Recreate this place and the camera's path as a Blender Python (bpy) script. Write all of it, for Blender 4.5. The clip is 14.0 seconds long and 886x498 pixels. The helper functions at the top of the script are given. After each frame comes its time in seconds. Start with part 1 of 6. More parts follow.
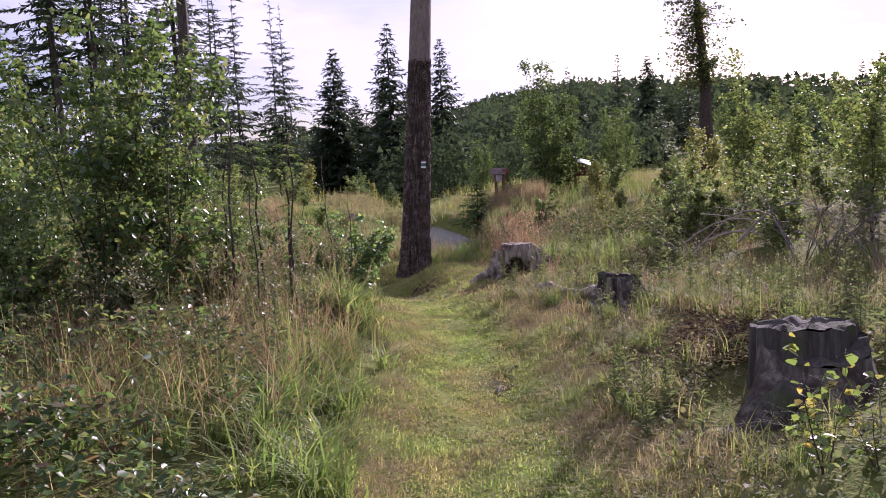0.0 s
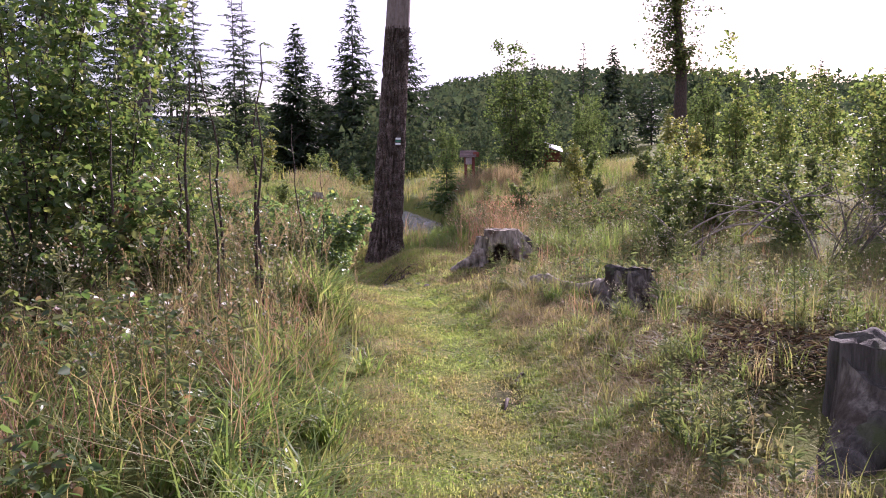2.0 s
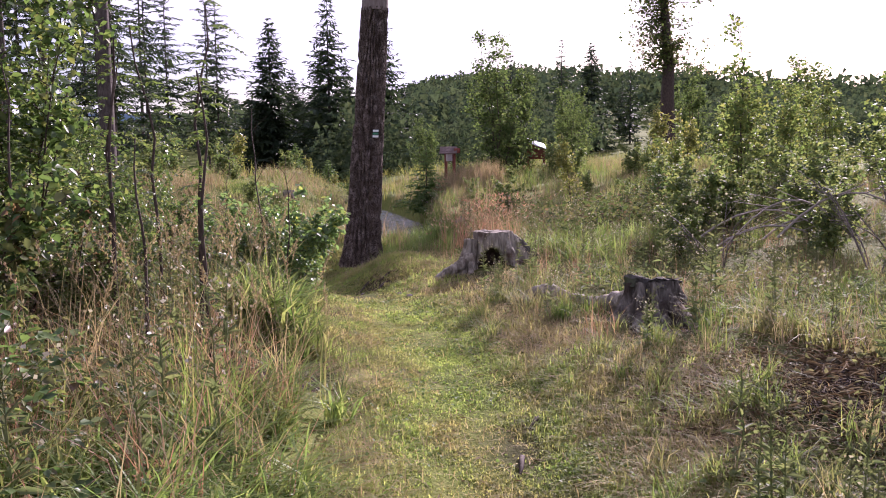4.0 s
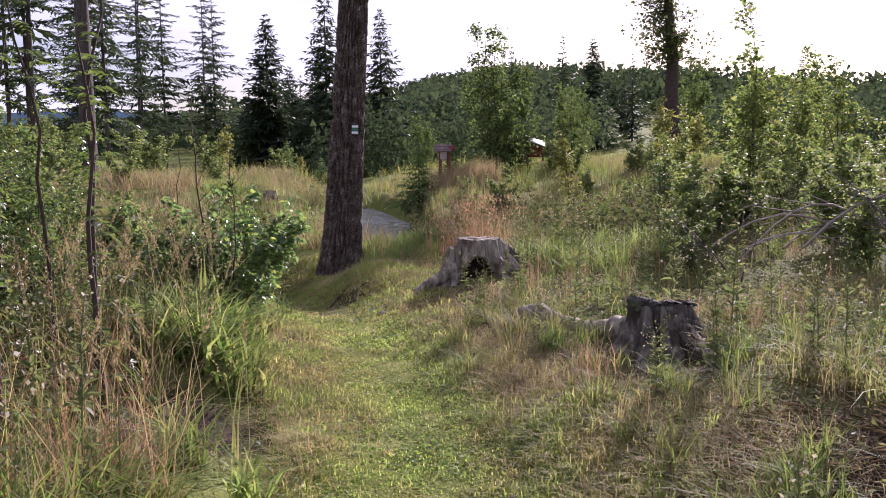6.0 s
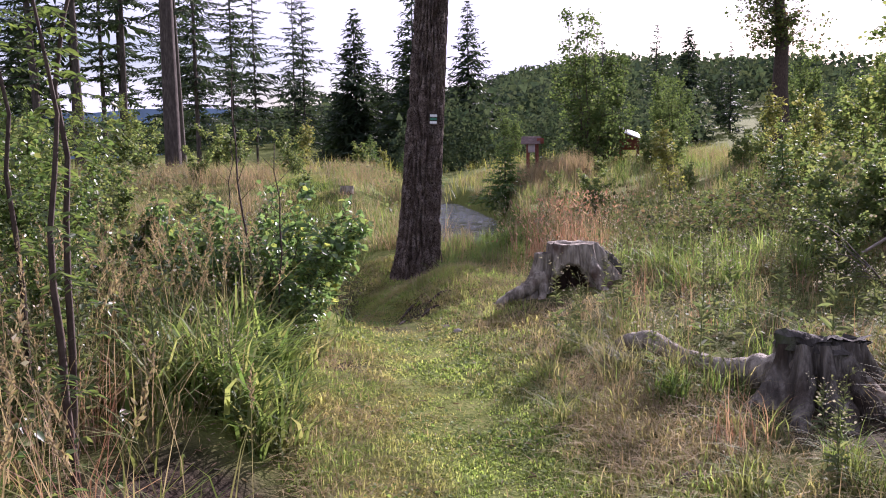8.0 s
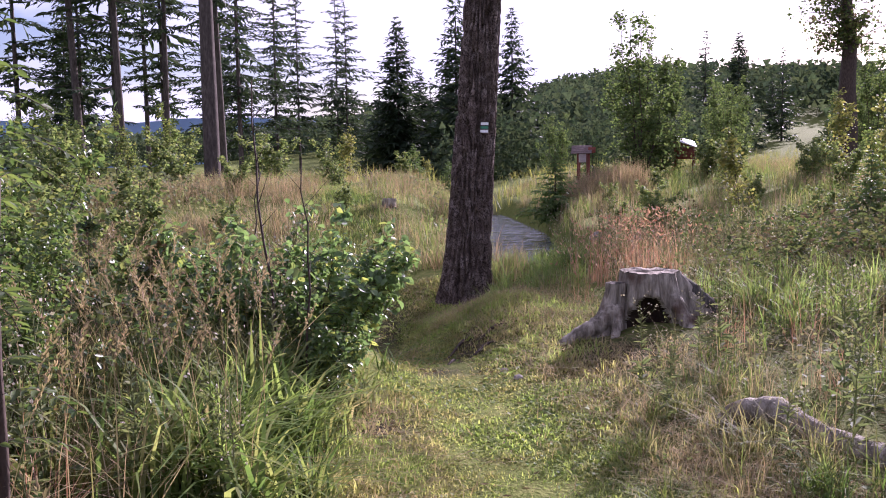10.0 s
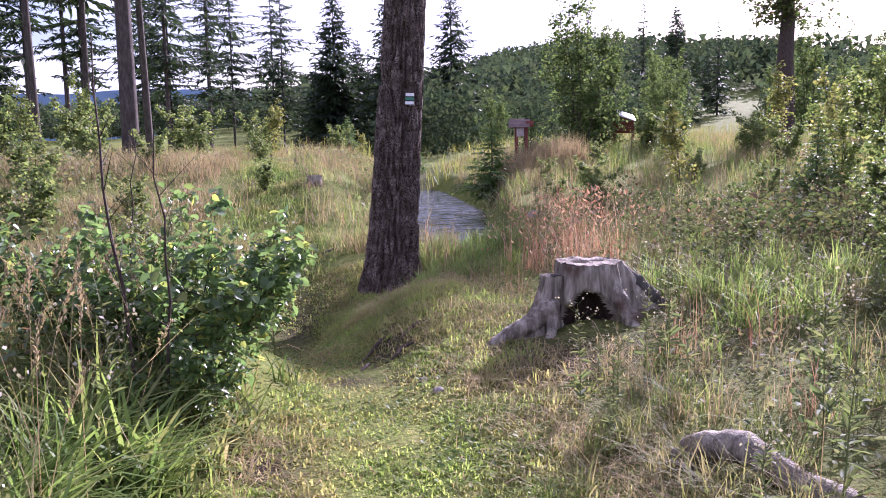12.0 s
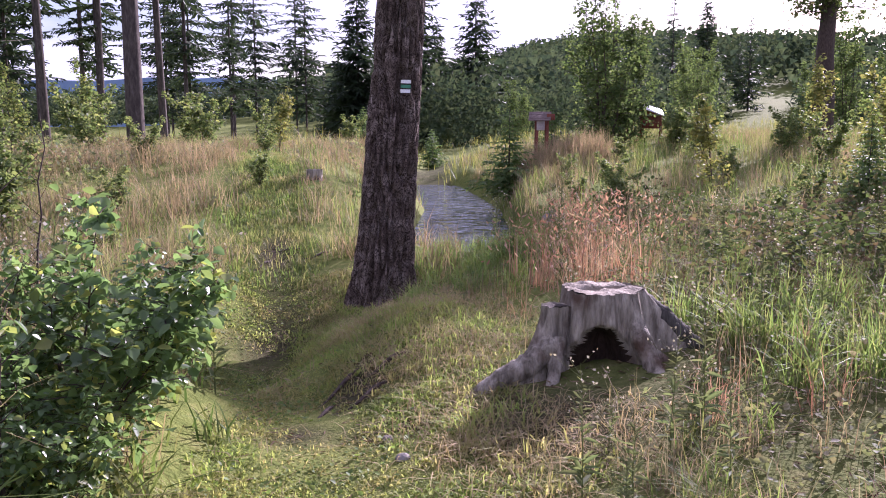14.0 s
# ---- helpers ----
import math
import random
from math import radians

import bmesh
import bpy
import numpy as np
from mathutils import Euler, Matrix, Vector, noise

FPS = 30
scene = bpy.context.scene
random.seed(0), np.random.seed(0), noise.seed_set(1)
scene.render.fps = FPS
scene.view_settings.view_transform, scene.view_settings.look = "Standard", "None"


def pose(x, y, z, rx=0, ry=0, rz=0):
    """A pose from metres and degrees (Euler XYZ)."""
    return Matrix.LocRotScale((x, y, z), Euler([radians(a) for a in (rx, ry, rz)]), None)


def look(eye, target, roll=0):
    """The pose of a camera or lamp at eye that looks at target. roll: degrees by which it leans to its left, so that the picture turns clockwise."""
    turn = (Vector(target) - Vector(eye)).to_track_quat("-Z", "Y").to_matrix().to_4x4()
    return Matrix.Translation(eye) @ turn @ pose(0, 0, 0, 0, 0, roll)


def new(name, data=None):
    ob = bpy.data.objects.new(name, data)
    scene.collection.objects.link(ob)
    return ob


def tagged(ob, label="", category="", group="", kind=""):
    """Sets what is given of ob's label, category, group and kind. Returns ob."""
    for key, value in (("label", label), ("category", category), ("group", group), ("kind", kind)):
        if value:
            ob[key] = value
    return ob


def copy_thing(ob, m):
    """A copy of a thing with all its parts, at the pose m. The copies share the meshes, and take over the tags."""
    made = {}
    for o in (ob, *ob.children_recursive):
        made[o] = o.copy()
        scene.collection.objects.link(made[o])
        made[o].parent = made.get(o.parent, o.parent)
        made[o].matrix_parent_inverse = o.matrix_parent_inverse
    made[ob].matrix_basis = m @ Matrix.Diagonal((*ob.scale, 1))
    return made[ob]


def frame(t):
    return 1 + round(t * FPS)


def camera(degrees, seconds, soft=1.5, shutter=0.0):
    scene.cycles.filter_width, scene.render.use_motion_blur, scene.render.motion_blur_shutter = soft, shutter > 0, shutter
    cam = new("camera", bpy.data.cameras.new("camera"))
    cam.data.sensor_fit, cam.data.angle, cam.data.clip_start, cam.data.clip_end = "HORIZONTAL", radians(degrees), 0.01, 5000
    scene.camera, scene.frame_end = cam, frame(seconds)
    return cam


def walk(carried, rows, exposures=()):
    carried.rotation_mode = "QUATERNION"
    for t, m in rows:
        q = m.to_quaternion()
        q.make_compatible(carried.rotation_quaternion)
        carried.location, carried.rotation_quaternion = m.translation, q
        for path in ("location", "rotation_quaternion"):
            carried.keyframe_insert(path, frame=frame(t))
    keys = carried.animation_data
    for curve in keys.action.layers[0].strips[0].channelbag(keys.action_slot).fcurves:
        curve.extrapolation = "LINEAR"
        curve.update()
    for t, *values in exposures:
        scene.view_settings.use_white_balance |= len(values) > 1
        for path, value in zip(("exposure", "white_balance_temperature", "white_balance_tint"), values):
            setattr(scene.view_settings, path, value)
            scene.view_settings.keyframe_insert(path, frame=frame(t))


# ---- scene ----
# ------------------------------------------------------------ camera and walk
cam = camera(56.2, 14.0, soft=1.0)
METRES, EYE, TILT, LEAN, TURN = 8.0, 1.5, 0.0, 0.0, -3.7
ROWS = [
    (0.0, 0.0, 0.0, 0.0, -0.21, -4.39, 2.79),
    (0.5, -0.009, 0.0391, -0.0036, -0.49, -4.52, 2.5),
    (1.0, -0.0175, 0.0806, -0.0034, -1.52, -5.16, 1.85),
    (1.5, -0.0318, 0.1104, -0.0055, -2.79, -5.26, 1.39),
    (2.0, -0.0374, 0.1394, -0.0096, -3.06, -5.56, 0.71),
    (2.5, -0.0368, 0.178, -0.0104, -3.43, -4.87, 0.65),
    (3.0, -0.0389, 0.2246, -0.0126, -3.7, -5.38, 0.59),
    (5.5, -0.0151, 0.4052, -0.0185, -5.88, -5.8, 0.76),
    (6.0, 0.0011, 0.442, -0.0154, -4.56, -5.8, 0.7),
    (6.5, 0.005, 0.4723, -0.0178, -4.48, -4.83, 0.65),
    (7.0, 0.0023, 0.5072, -0.0205, -4.47, -4.75, 0.76),
    (7.5, 0.0077, 0.5519, -0.0202, -1.19, -5.3, 0.95),
    (8.0, 0.0135, 0.5939, -0.0173, 1.46, -6.12, 0.91),
    (10.5, -0.0076, 0.7487, -0.0106, 4.36, -5.43, 0.93),
    (11.0, -0.0091, 0.7734, -0.0131, 0.58, -6.21, 0.72),
    (11.5, 0.0017, 0.8048, -0.01, -0.05, -6.8, 1.09),
    (12.0, 0.0137, 0.8342, -0.0083, 0.29, -7.37, 0.89),
    (12.5, 0.0199, 0.8702, -0.0087, 0.22, -7.58, 0.47),
    (13.0, 0.0242, 0.9061, -0.0071, -0.15, -7.93, 0.73),
    (13.5, 0.0362, 0.9441, -0.0061, 0.79, -7.71, 0.64),
    (14.0, 0.0446, 0.9763, -0.0056, 2.05, -7.91, 0.02),
]
walk(cam, [(t, pose(0, 0, EYE, TILT, LEAN, TURN) @ pose(METRES * x, METRES * y, METRES * z, 90 + pitch, roll, yaw)) for t, x, y, z, yaw, pitch, roll in ROWS],
     exposures=[(t, e, k + 150, 47 if t > 9 else 38 if t > 5.7 else 44) for t, e, k in ((0.0, 1.0, 5600), (1.0, 1.18, 5700), (2.0, 1.3, 5700), (3.0, 1.25, 5700), (5.5, 1.3, 5700), (6.0, 1.12, 5700), (6.5, 1.0, 5650), (7.0, 0.76, 5650), (7.5, 1.15, 5650), (8.0, 1.22, 5600), (10.5, 1.35, 5400), (11.0, 1.7, 5250), (12.0, 1.65, 5250), (13.5, 1.75, 5200), (14.0, 1.5, 5400))])

# ------------------------------------------------------------ sky and sun
SUN_ELEVATION, SUN_RIGHT = 23.5, 34.0        # degrees up, degrees to the right of straight ahead (+y)
world = bpy.data.worlds.new("sky")
scene.world = world
world.use_nodes = True
wn, wl = world.node_tree.nodes, world.node_tree.links
wn.clear()
w_out = wn.new("ShaderNodeOutputWorld")
w_bg = wn.new("ShaderNodeBackground")
w_sky = wn.new("ShaderNodeTexSky")
w_sky.sky_type = 'NISHITA'
w_sky.sun_disc = False
w_sky.sun_elevation = radians(SUN_ELEVATION)
w_sky.sun_rotation = radians(SUN_RIGHT)
w_sky.air_density, w_sky.dust_density, w_sky.ozone_density = 1.0, 1.6, 1.0
w_noise = wn.new("ShaderNodeTexNoise")
w_noise.inputs["Scale"].default_value = 3.2
w_noise.inputs["Detail"].default_value = 6
w_map = wn.new("ShaderNodeMapping")
w_map.inputs["Scale"].default_value = (1, 1, 3.5)
w_co = wn.new("ShaderNodeTexCoord")
wl.new(w_co.outputs["Generated"], w_map.inputs["Vector"])
wl.new(w_map.outputs["Vector"], w_noise.inputs["Vector"])
w_ramp = wn.new("ShaderNodeValToRGB")
w_ramp.color_ramp.elements[0].position, w_ramp.color_ramp.elements[0].color = 0.40, (0, 0, 0, 1)
w_ramp.color_ramp.elements[1].position, w_ramp.color_ramp.elements[1].color = 0.60, (1, 1, 1, 1)
wl.new(w_noise.outputs["Fac"], w_ramp.inputs["Fac"])
w_mix = wn.new("ShaderNodeMixRGB")
w_mix.inputs["Color2"].default_value = (9.6, 9.7, 10.3, 1)
wl.new(w_ramp.outputs["Color"], w_mix.inputs["Fac"])
wl.new(w_sky.outputs["Color"], w_mix.inputs["Color1"])
wl.new(w_mix.outputs["Color"], w_bg.inputs["Color"])
w_bg.inputs["Strength"].default_value = 0.052
wl.new(w_bg.outputs["Background"], w_out.inputs["Surface"])

sun = new("sun", bpy.data.lights.new("sun", 'SUN'))
sun.data.energy, sun.data.angle, sun.data.color = 5.0, radians(0.6), (1.0, 0.925, 0.81)
_sa, _se = radians(SUN_RIGHT), radians(SUN_ELEVATION)
SUN_FROM = Vector((math.sin(_sa) * math.cos(_se), math.cos(_sa) * math.cos(_se), math.sin(_se)))
sun.matrix_world = look(SUN_FROM * 60, (0, 0, 0))

# ------------------------------------------------------------ materials


def node_mat(name):
    m = bpy.data.materials.new(name)
    m.use_nodes = True
    n, l = m.node_tree.nodes, m.node_tree.links
    return m, n, l, n["Principled BSDF"]


def ramp_node(n, stops):
    r = n.new("ShaderNodeValToRGB")
    e = r.color_ramp.elements
    while len(e) < len(stops):
        e.new(0.5)
    for el, (p, c) in zip(e, stops):
        el.position, el.color = p, (*c, 1)
    return r


def leaf_mat(name, colours, gloss=0.45, through_light=0.4, glow=1.6, blotch=0.3, other=None, patch=1.4, spec=0.5):
    """Leaf or blade: each island takes its own colour out of a ramp, in patches out of another one; part of the light goes through."""
    m, n, l, p = node_mat(name)
    geo = n.new("ShaderNodeNewGeometry")
    k = len(colours)
    r = ramp_node(n, [(i / max(1, k - 1), c) for i, c in enumerate(colours)])
    l.new(geo.outputs["Random Per Island"], r.inputs["Fac"])
    co = n.new("ShaderNodeTexCoord")
    tex = n.new("ShaderNodeTexNoise")
    tex.inputs["Scale"].default_value, tex.inputs["Detail"].default_value = 3.1, 4
    l.new(co.outputs["Object"], tex.inputs["Vector"])
    colour = r.outputs["Color"]
    if other:
        r2 = ramp_node(n, [(i / (len(other) - 1), c) for i, c in enumerate(other)])
        l.new(geo.outputs["Random Per Island"], r2.inputs["Fac"])
        t2 = n.new("ShaderNodeTexNoise")
        t2.inputs["Scale"].default_value, t2.inputs["Detail"].default_value = patch, 5
        l.new(co.outputs["Object"], t2.inputs["Vector"])
        mask = ramp_node(n, [(0.44, (0, 0, 0)), (0.60, (1, 1, 1))])
        l.new(t2.outputs["Fac"], mask.inputs["Fac"])
        mx = n.new("ShaderNodeMixRGB")
        l.new(mask.outputs["Color"], mx.inputs["Fac"])
        l.new(colour, mx.inputs["Color1"])
        l.new(r2.outputs["Color"], mx.inputs["Color2"])
        colour = mx.outputs["Color"]
    hsv = n.new("ShaderNodeHueSaturation")
    mr = n.new("ShaderNodeMapRange")
    mr.inputs["From Min"].default_value, mr.inputs["From Max"].default_value = 0.3, 0.7
    mr.inputs["To Min"].default_value, mr.inputs["To Max"].default_value = 1 - blotch, 1 + blotch
    l.new(tex.outputs["Fac"], mr.inputs["Value"])
    hsv.inputs["Saturation"].default_value = 0.9
    l.new(mr.outputs["Result"], hsv.inputs["Value"])
    l.new(colour, hsv.inputs["Color"])
    l.new(hsv.outputs["Color"], p.inputs["Base Color"])
    p.inputs["Roughness"].default_value, p.inputs["Specular IOR Level"].default_value = gloss, spec
    tr = n.new("ShaderNodeBsdfTranslucent")
    bright = n.new("ShaderNodeMixRGB")
    bright.blend_type = 'MULTIPLY'
    bright.inputs["Fac"].default_value = 1
    bright.inputs["Color2"].default_value = (glow * 1.05, glow * 1.08, glow * 0.75, 1)
    l.new(hsv.outputs["Color"], bright.inputs["Color1"])
    l.new(bright.outputs["Color"], tr.inputs["Color"])
    mix = n.new("ShaderNodeMixShader")
    mix.inputs["Fac"].default_value = through_light
    l.new(p.outputs["BSDF"], mix.inputs[1])
    l.new(tr.outputs["BSDF"], mix.inputs[2])
    l.new(mix.outputs["Shader"], n["Material Output"].inputs["Surface"])
    return m


def rough_mat(name, stops, scale=8.0, stretch=(1, 1, 1), rough=0.9, bump=0.4, bump_scale=40.0, detail=8, second=None):
    """Bark, wood, soil: a noise ramp at two scales, with fine relief."""
    m, n, l, p = node_mat(name)
    co = n.new("ShaderNodeTexCoord")
    mp = n.new("ShaderNodeMapping")
    mp.inputs["Scale"].default_value = stretch
    l.new(co.outputs["Object"], mp.inputs["Vector"])
    t1 = n.new("ShaderNodeTexNoise")
    t1.inputs["Scale"].default_value, t1.inputs["Detail"].default_value, t1.inputs["Roughness"].default_value = scale, detail, 0.65
    l.new(mp.outputs["Vector"], t1.inputs["Vector"])
    r = ramp_node(n, stops)
    l.new(t1.outputs["Fac"], r.inputs["Fac"])
    colour = r.outputs["Color"]
    if second:
        t2 = n.new("ShaderNodeTexNoise")
        t2.inputs["Scale"].default_value, t2.inputs["Detail"].default_value = second[0], 5
        l.new(co.outputs["Object"], t2.inputs["Vector"])
        f = ramp_node(n, [(second[2], (0, 0, 0)), (second[3], (1, 1, 1))])
        l.new(t2.outputs["Fac"], f.inputs["Fac"])
        mx = n.new("ShaderNodeMixRGB")
        mx.inputs["Color2"].default_value = (*second[1], 1)
        l.new(f.outputs["Color"], mx.inputs["Fac"])
        l.new(colour, mx.inputs["Color1"])
        colour = mx.outputs["Color"]
    l.new(colour, p.inputs["Base Color"])
    p.inputs["Roughness"].default_value, p.inputs["Specular IOR Level"].default_value = rough, 0.15
    t3 = n.new("ShaderNodeTexNoise")
    t3.inputs["Scale"].default_value, t3.inputs["Detail"].default_value = bump_scale, 8
    l.new(mp.outputs["Vector"], t3.inputs["Vector"])
    b = n.new("ShaderNodeBump")
    b.inputs["Strength"].default_value, b.inputs["Distance"].default_value = bump, 0.02
    l.new(t3.outputs["Fac"], b.inputs["Height"])
    l.new(b.outputs["Normal"], p.inputs["Normal"])
    return m


def plain_mat(name, colour, rough=0.6, metal=0.0, var=0.15, scale=30.0):
    m, n, l, p = node_mat(name)
    t = n.new("ShaderNodeTexNoise")
    t.inputs["Scale"].default_value, t.inputs["Detail"].default_value = scale, 6
    co = n.new("ShaderNodeTexCoord")
    l.new(co.outputs["Object"], t.inputs["Vector"])
    r = ramp_node(n, [(0.3, tuple(c * (1 - var) for c in colour)), (0.7, tuple(min(1, c * (1 + var)) for c in colour))])
    l.new(t.outputs["Fac"], r.inputs["Fac"])
    l.new(r.outputs["Color"], p.inputs["Base Color"])
    p.inputs["Roughness"].default_value, p.inputs["Metallic"].default_value = rough, metal
    return m


M_SHORT = leaf_mat("short_path_grass", [(0.135, 0.205, 0.034), (0.175, 0.245, 0.042), (0.215, 0.27, 0.052), (0.27, 0.285, 0.085), (0.155, 0.22, 0.038)], 0.7, 0.52, 1.95, 0.3, [(0.22, 0.22, 0.06), (0.28, 0.25, 0.10), (0.25, 0.20, 0.085), (0.17, 0.20, 0.045)], 1.7, 0.2)
M_TURFLEAF = leaf_mat("turf_herb_leaf", [(0.085, 0.15, 0.028), (0.12, 0.185, 0.035), (0.16, 0.21, 0.045), (0.06, 0.11, 0.022)], 0.6, 0.4, 1.7, 0.35, spec=0.2)
M_STRAW = leaf_mat("lying_straw", [(0.28, 0.21, 0.10), (0.37, 0.29, 0.14), (0.42, 0.33, 0.18), (0.29, 0.19, 0.10), (0.25, 0.24, 0.07)], 0.8, 0.35, 1.5, 0.3, spec=0.1)
M_GREEN = leaf_mat("green_tall_grass", [(0.06, 0.11, 0.02), (0.09, 0.15, 0.025), (0.13, 0.18, 0.035), (0.20, 0.20, 0.06)], 0.65, 0.42, 1.8, 0.35, [(0.10, 0.12, 0.035), (0.18, 0.17, 0.06), (0.26, 0.21, 0.11)], 1.5, 0.15)
M_LUSH = leaf_mat("lush_sunlit_grass", [(0.09, 0.16, 0.03), (0.13, 0.20, 0.04), (0.17, 0.225, 0.05), (0.23, 0.24, 0.075)], 0.55, 0.45, 1.7, spec=0.2)
M_DRY = leaf_mat("dry_tan_grass", [(0.25, 0.18, 0.10), (0.35, 0.26, 0.15), (0.30, 0.20, 0.12), (0.21, 0.19, 0.08), (0.38, 0.30, 0.19), (0.16, 0.16, 0.06)], 0.75, 0.35, 1.2, 0.35, [(0.20, 0.18, 0.085), (0.29, 0.22, 0.13), (0.38, 0.23, 0.16), (0.17, 0.16, 0.065)], 0.45, 0.1)
M_RUST = leaf_mat("rusty_dry_stalks", [(0.26, 0.11, 0.07), (0.36, 0.18, 0.115), (0.42, 0.29, 0.18), (0.30, 0.135, 0.085)], 0.6, 0.35, 1.2, spec=0.15)
M_LITTER = leaf_mat("dead_litter", [(0.10, 0.06, 0.035), (0.17, 0.11, 0.06), (0.24, 0.17, 0.10), (0.33, 0.27, 0.19)], 0.8, 0.15, 1.2, spec=0.1)
M_BRAMBLE = leaf_mat("bramble_leaf", [(0.04, 0.08, 0.022), (0.06, 0.115, 0.026), (0.095, 0.15, 0.036), (0.17, 0.18, 0.05), (0.06, 0.10, 0.03), (0.15, 0.075, 0.04)], 0.42, 0.4, 1.8, spec=0.3)
M_TANGLE = leaf_mat("dull_slope_leaf", [(0.05, 0.08, 0.025), (0.075, 0.11, 0.03), (0.11, 0.13, 0.04), (0.13, 0.085, 0.05)], 0.85, 0.35, 1.4, 0.35, spec=0.05)
M_MATTE = leaf_mat("matte_willow_leaf", [(0.06, 0.10, 0.03), (0.085, 0.13, 0.036), (0.12, 0.155, 0.045)], 0.8, 0.42, 1.5, 0.3, spec=0.05)
M_BIRCH = leaf_mat("birch_leaf", [(0.05, 0.095, 0.022), (0.07, 0.125, 0.027), (0.10, 0.155, 0.033), (0.17, 0.18, 0.045)], 0.36, 0.38, 1.8, spec=0.5)
M_ROWAN = leaf_mat("rowan_leaf", [(0.05, 0.09, 0.02), (0.08, 0.12, 0.025), (0.11, 0.15, 0.03)], 0.40, 0.42, 1.8)
M_ALDER = leaf_mat("alder_leaf", [(0.06, 0.115, 0.036), (0.085, 0.15, 0.045), (0.115, 0.185, 0.055), (0.09, 0.155, 0.045), (0.07, 0.125, 0.04), (0.26, 0.28, 0.05)], 0.33, 0.45, 1.9, spec=0.4)
M_WILLOW = leaf_mat("willow_leaf", [(0.065, 0.105, 0.032), (0.095, 0.14, 0.04), (0.14, 0.175, 0.05), (0.18, 0.19, 0.06)], 0.6, 0.5, 1.7, spec=0.25)
M_SAPLING = leaf_mat("sapling_leaf", [(0.07, 0.11, 0.026), (0.10, 0.15, 0.032), (0.14, 0.18, 0.04), (0.20, 0.20, 0.05)], 0.55, 0.46, 1.6, spec=0.25)
M_YELLOW = leaf_mat("yellowing_leaf", [(0.13, 0.16, 0.035), (0.18, 0.19, 0.045), (0.26, 0.23, 0.055), (0.11, 0.15, 0.03)], 0.6, 0.45, 1.5, spec=0.25)
M_TURNING = leaf_mat("turning_leaf", [(0.10, 0.16, 0.03), (0.14, 0.20, 0.04), (0.12, 0.18, 0.035), (0.11, 0.17, 0.03), (0.48, 0.33, 0.06), (0.12, 0.18, 0.035), (0.30, 0.27, 0.05)], 0.4, 0.45, 1.6)
M_WEED = leaf_mat("weed_leaf", [(0.09, 0.13, 0.05), (0.13, 0.17, 0.06), (0.18, 0.20, 0.08)], 0.7, 0.4, 1.5, 0.35, [(0.16, 0.14, 0.075), (0.22, 0.19, 0.10), (0.13, 0.15, 0.055)], 1.1, 0.15)
M_FLOWER = leaf_mat("weed_flower", [(0.40, 0.36, 0.27), (0.55, 0.50, 0.40), (0.30, 0.23, 0.14)], 0.8, 0.3, 1.0, spec=0.1)
M_SPRUCE = leaf_mat("spruce_needles", [(0.022, 0.042, 0.02), (0.034, 0.058, 0.026), (0.046, 0.07, 0.03)], 0.6, 0.22, 1.6, blotch=0.15, spec=0.2)
M_YSPRUCE = leaf_mat("young_spruce_needles", [(0.06, 0.11, 0.03), (0.085, 0.145, 0.036), (0.11, 0.165, 0.045)], 0.6, 0.35, 1.7, blotch=0.15, spec=0.2)
# greyed leaf colours: the haze of distance put into the base colour
M_FAR_HAZED = leaf_mat("far_woods", [(0.045, 0.07, 0.042), (0.06, 0.09, 0.05), (0.075, 0.105, 0.055), (0.09, 0.11, 0.058)], 0.9, 0.25, 1.3, blotch=0.3, other=[(0.045, 0.075, 0.04), (0.07, 0.09, 0.045)], patch=0.02, spec=0.0)
M_BARK_TOP = rough_mat("upper_pine_bark", [(0.30, (0.12, 0.095, 0.08)), (0.55, (0.22, 0.18, 0.155)), (0.8, (0.30, 0.26, 0.23))], 14, (1.4, 1.4, 0.4), 0.9, 0.4, 60)
M_TRUNK = rough_mat("conifer_bark", [(0.30, (0.035, 0.028, 0.025)), (0.55, (0.085, 0.07, 0.06)), (0.8, (0.16, 0.14, 0.125))], 9, (1.5, 1.5, 0.4), 0.92, 0.5, 40)
M_TWIG = rough_mat("twig_bark", [(0.3, (0.035, 0.024, 0.02)), (0.7, (0.10, 0.075, 0.058))], 30, (1, 1, 0.4), 0.8, 0.3, 90)
M_BARE = rough_mat("bare_twig_bark", [(0.3, (0.07, 0.055, 0.045)), (0.7, (0.22, 0.19, 0.155))], 30, (1, 1, 0.4), 0.8, 0.3, 90)
M_PALEWOOD = rough_mat("bleached_branch_wood", [(0.3, (0.20, 0.16, 0.13)), (0.7, (0.42, 0.37, 0.31))], 30, (1, 1, 0.4), 0.8, 0.3, 90)
M_STUMP = rough_mat("weathered_stump_wood", [(0.28, (0.065, 0.054, 0.04)), (0.42, (0.19, 0.165, 0.125)), (0.56, (0.36, 0.32, 0.25)), (0.72, (0.54, 0.49, 0.39))], 9, (2.2, 2.2, 0.35), 0.85, 1.0, 40, second=(4.0, (0.10, 0.066, 0.045), 0.50, 0.66))
M_STUMP_DARK = rough_mat("dark_mossy_old_stump_wood", [(0.28, (0.028, 0.024, 0.020)), (0.5, (0.075, 0.068, 0.057)), (0.75, (0.16, 0.15, 0.13))], 10, (2.2, 2.2, 0.25), 0.9, 0.7, 50, second=(4.0, (0.06, 0.075, 0.03), 0.5, 0.66))
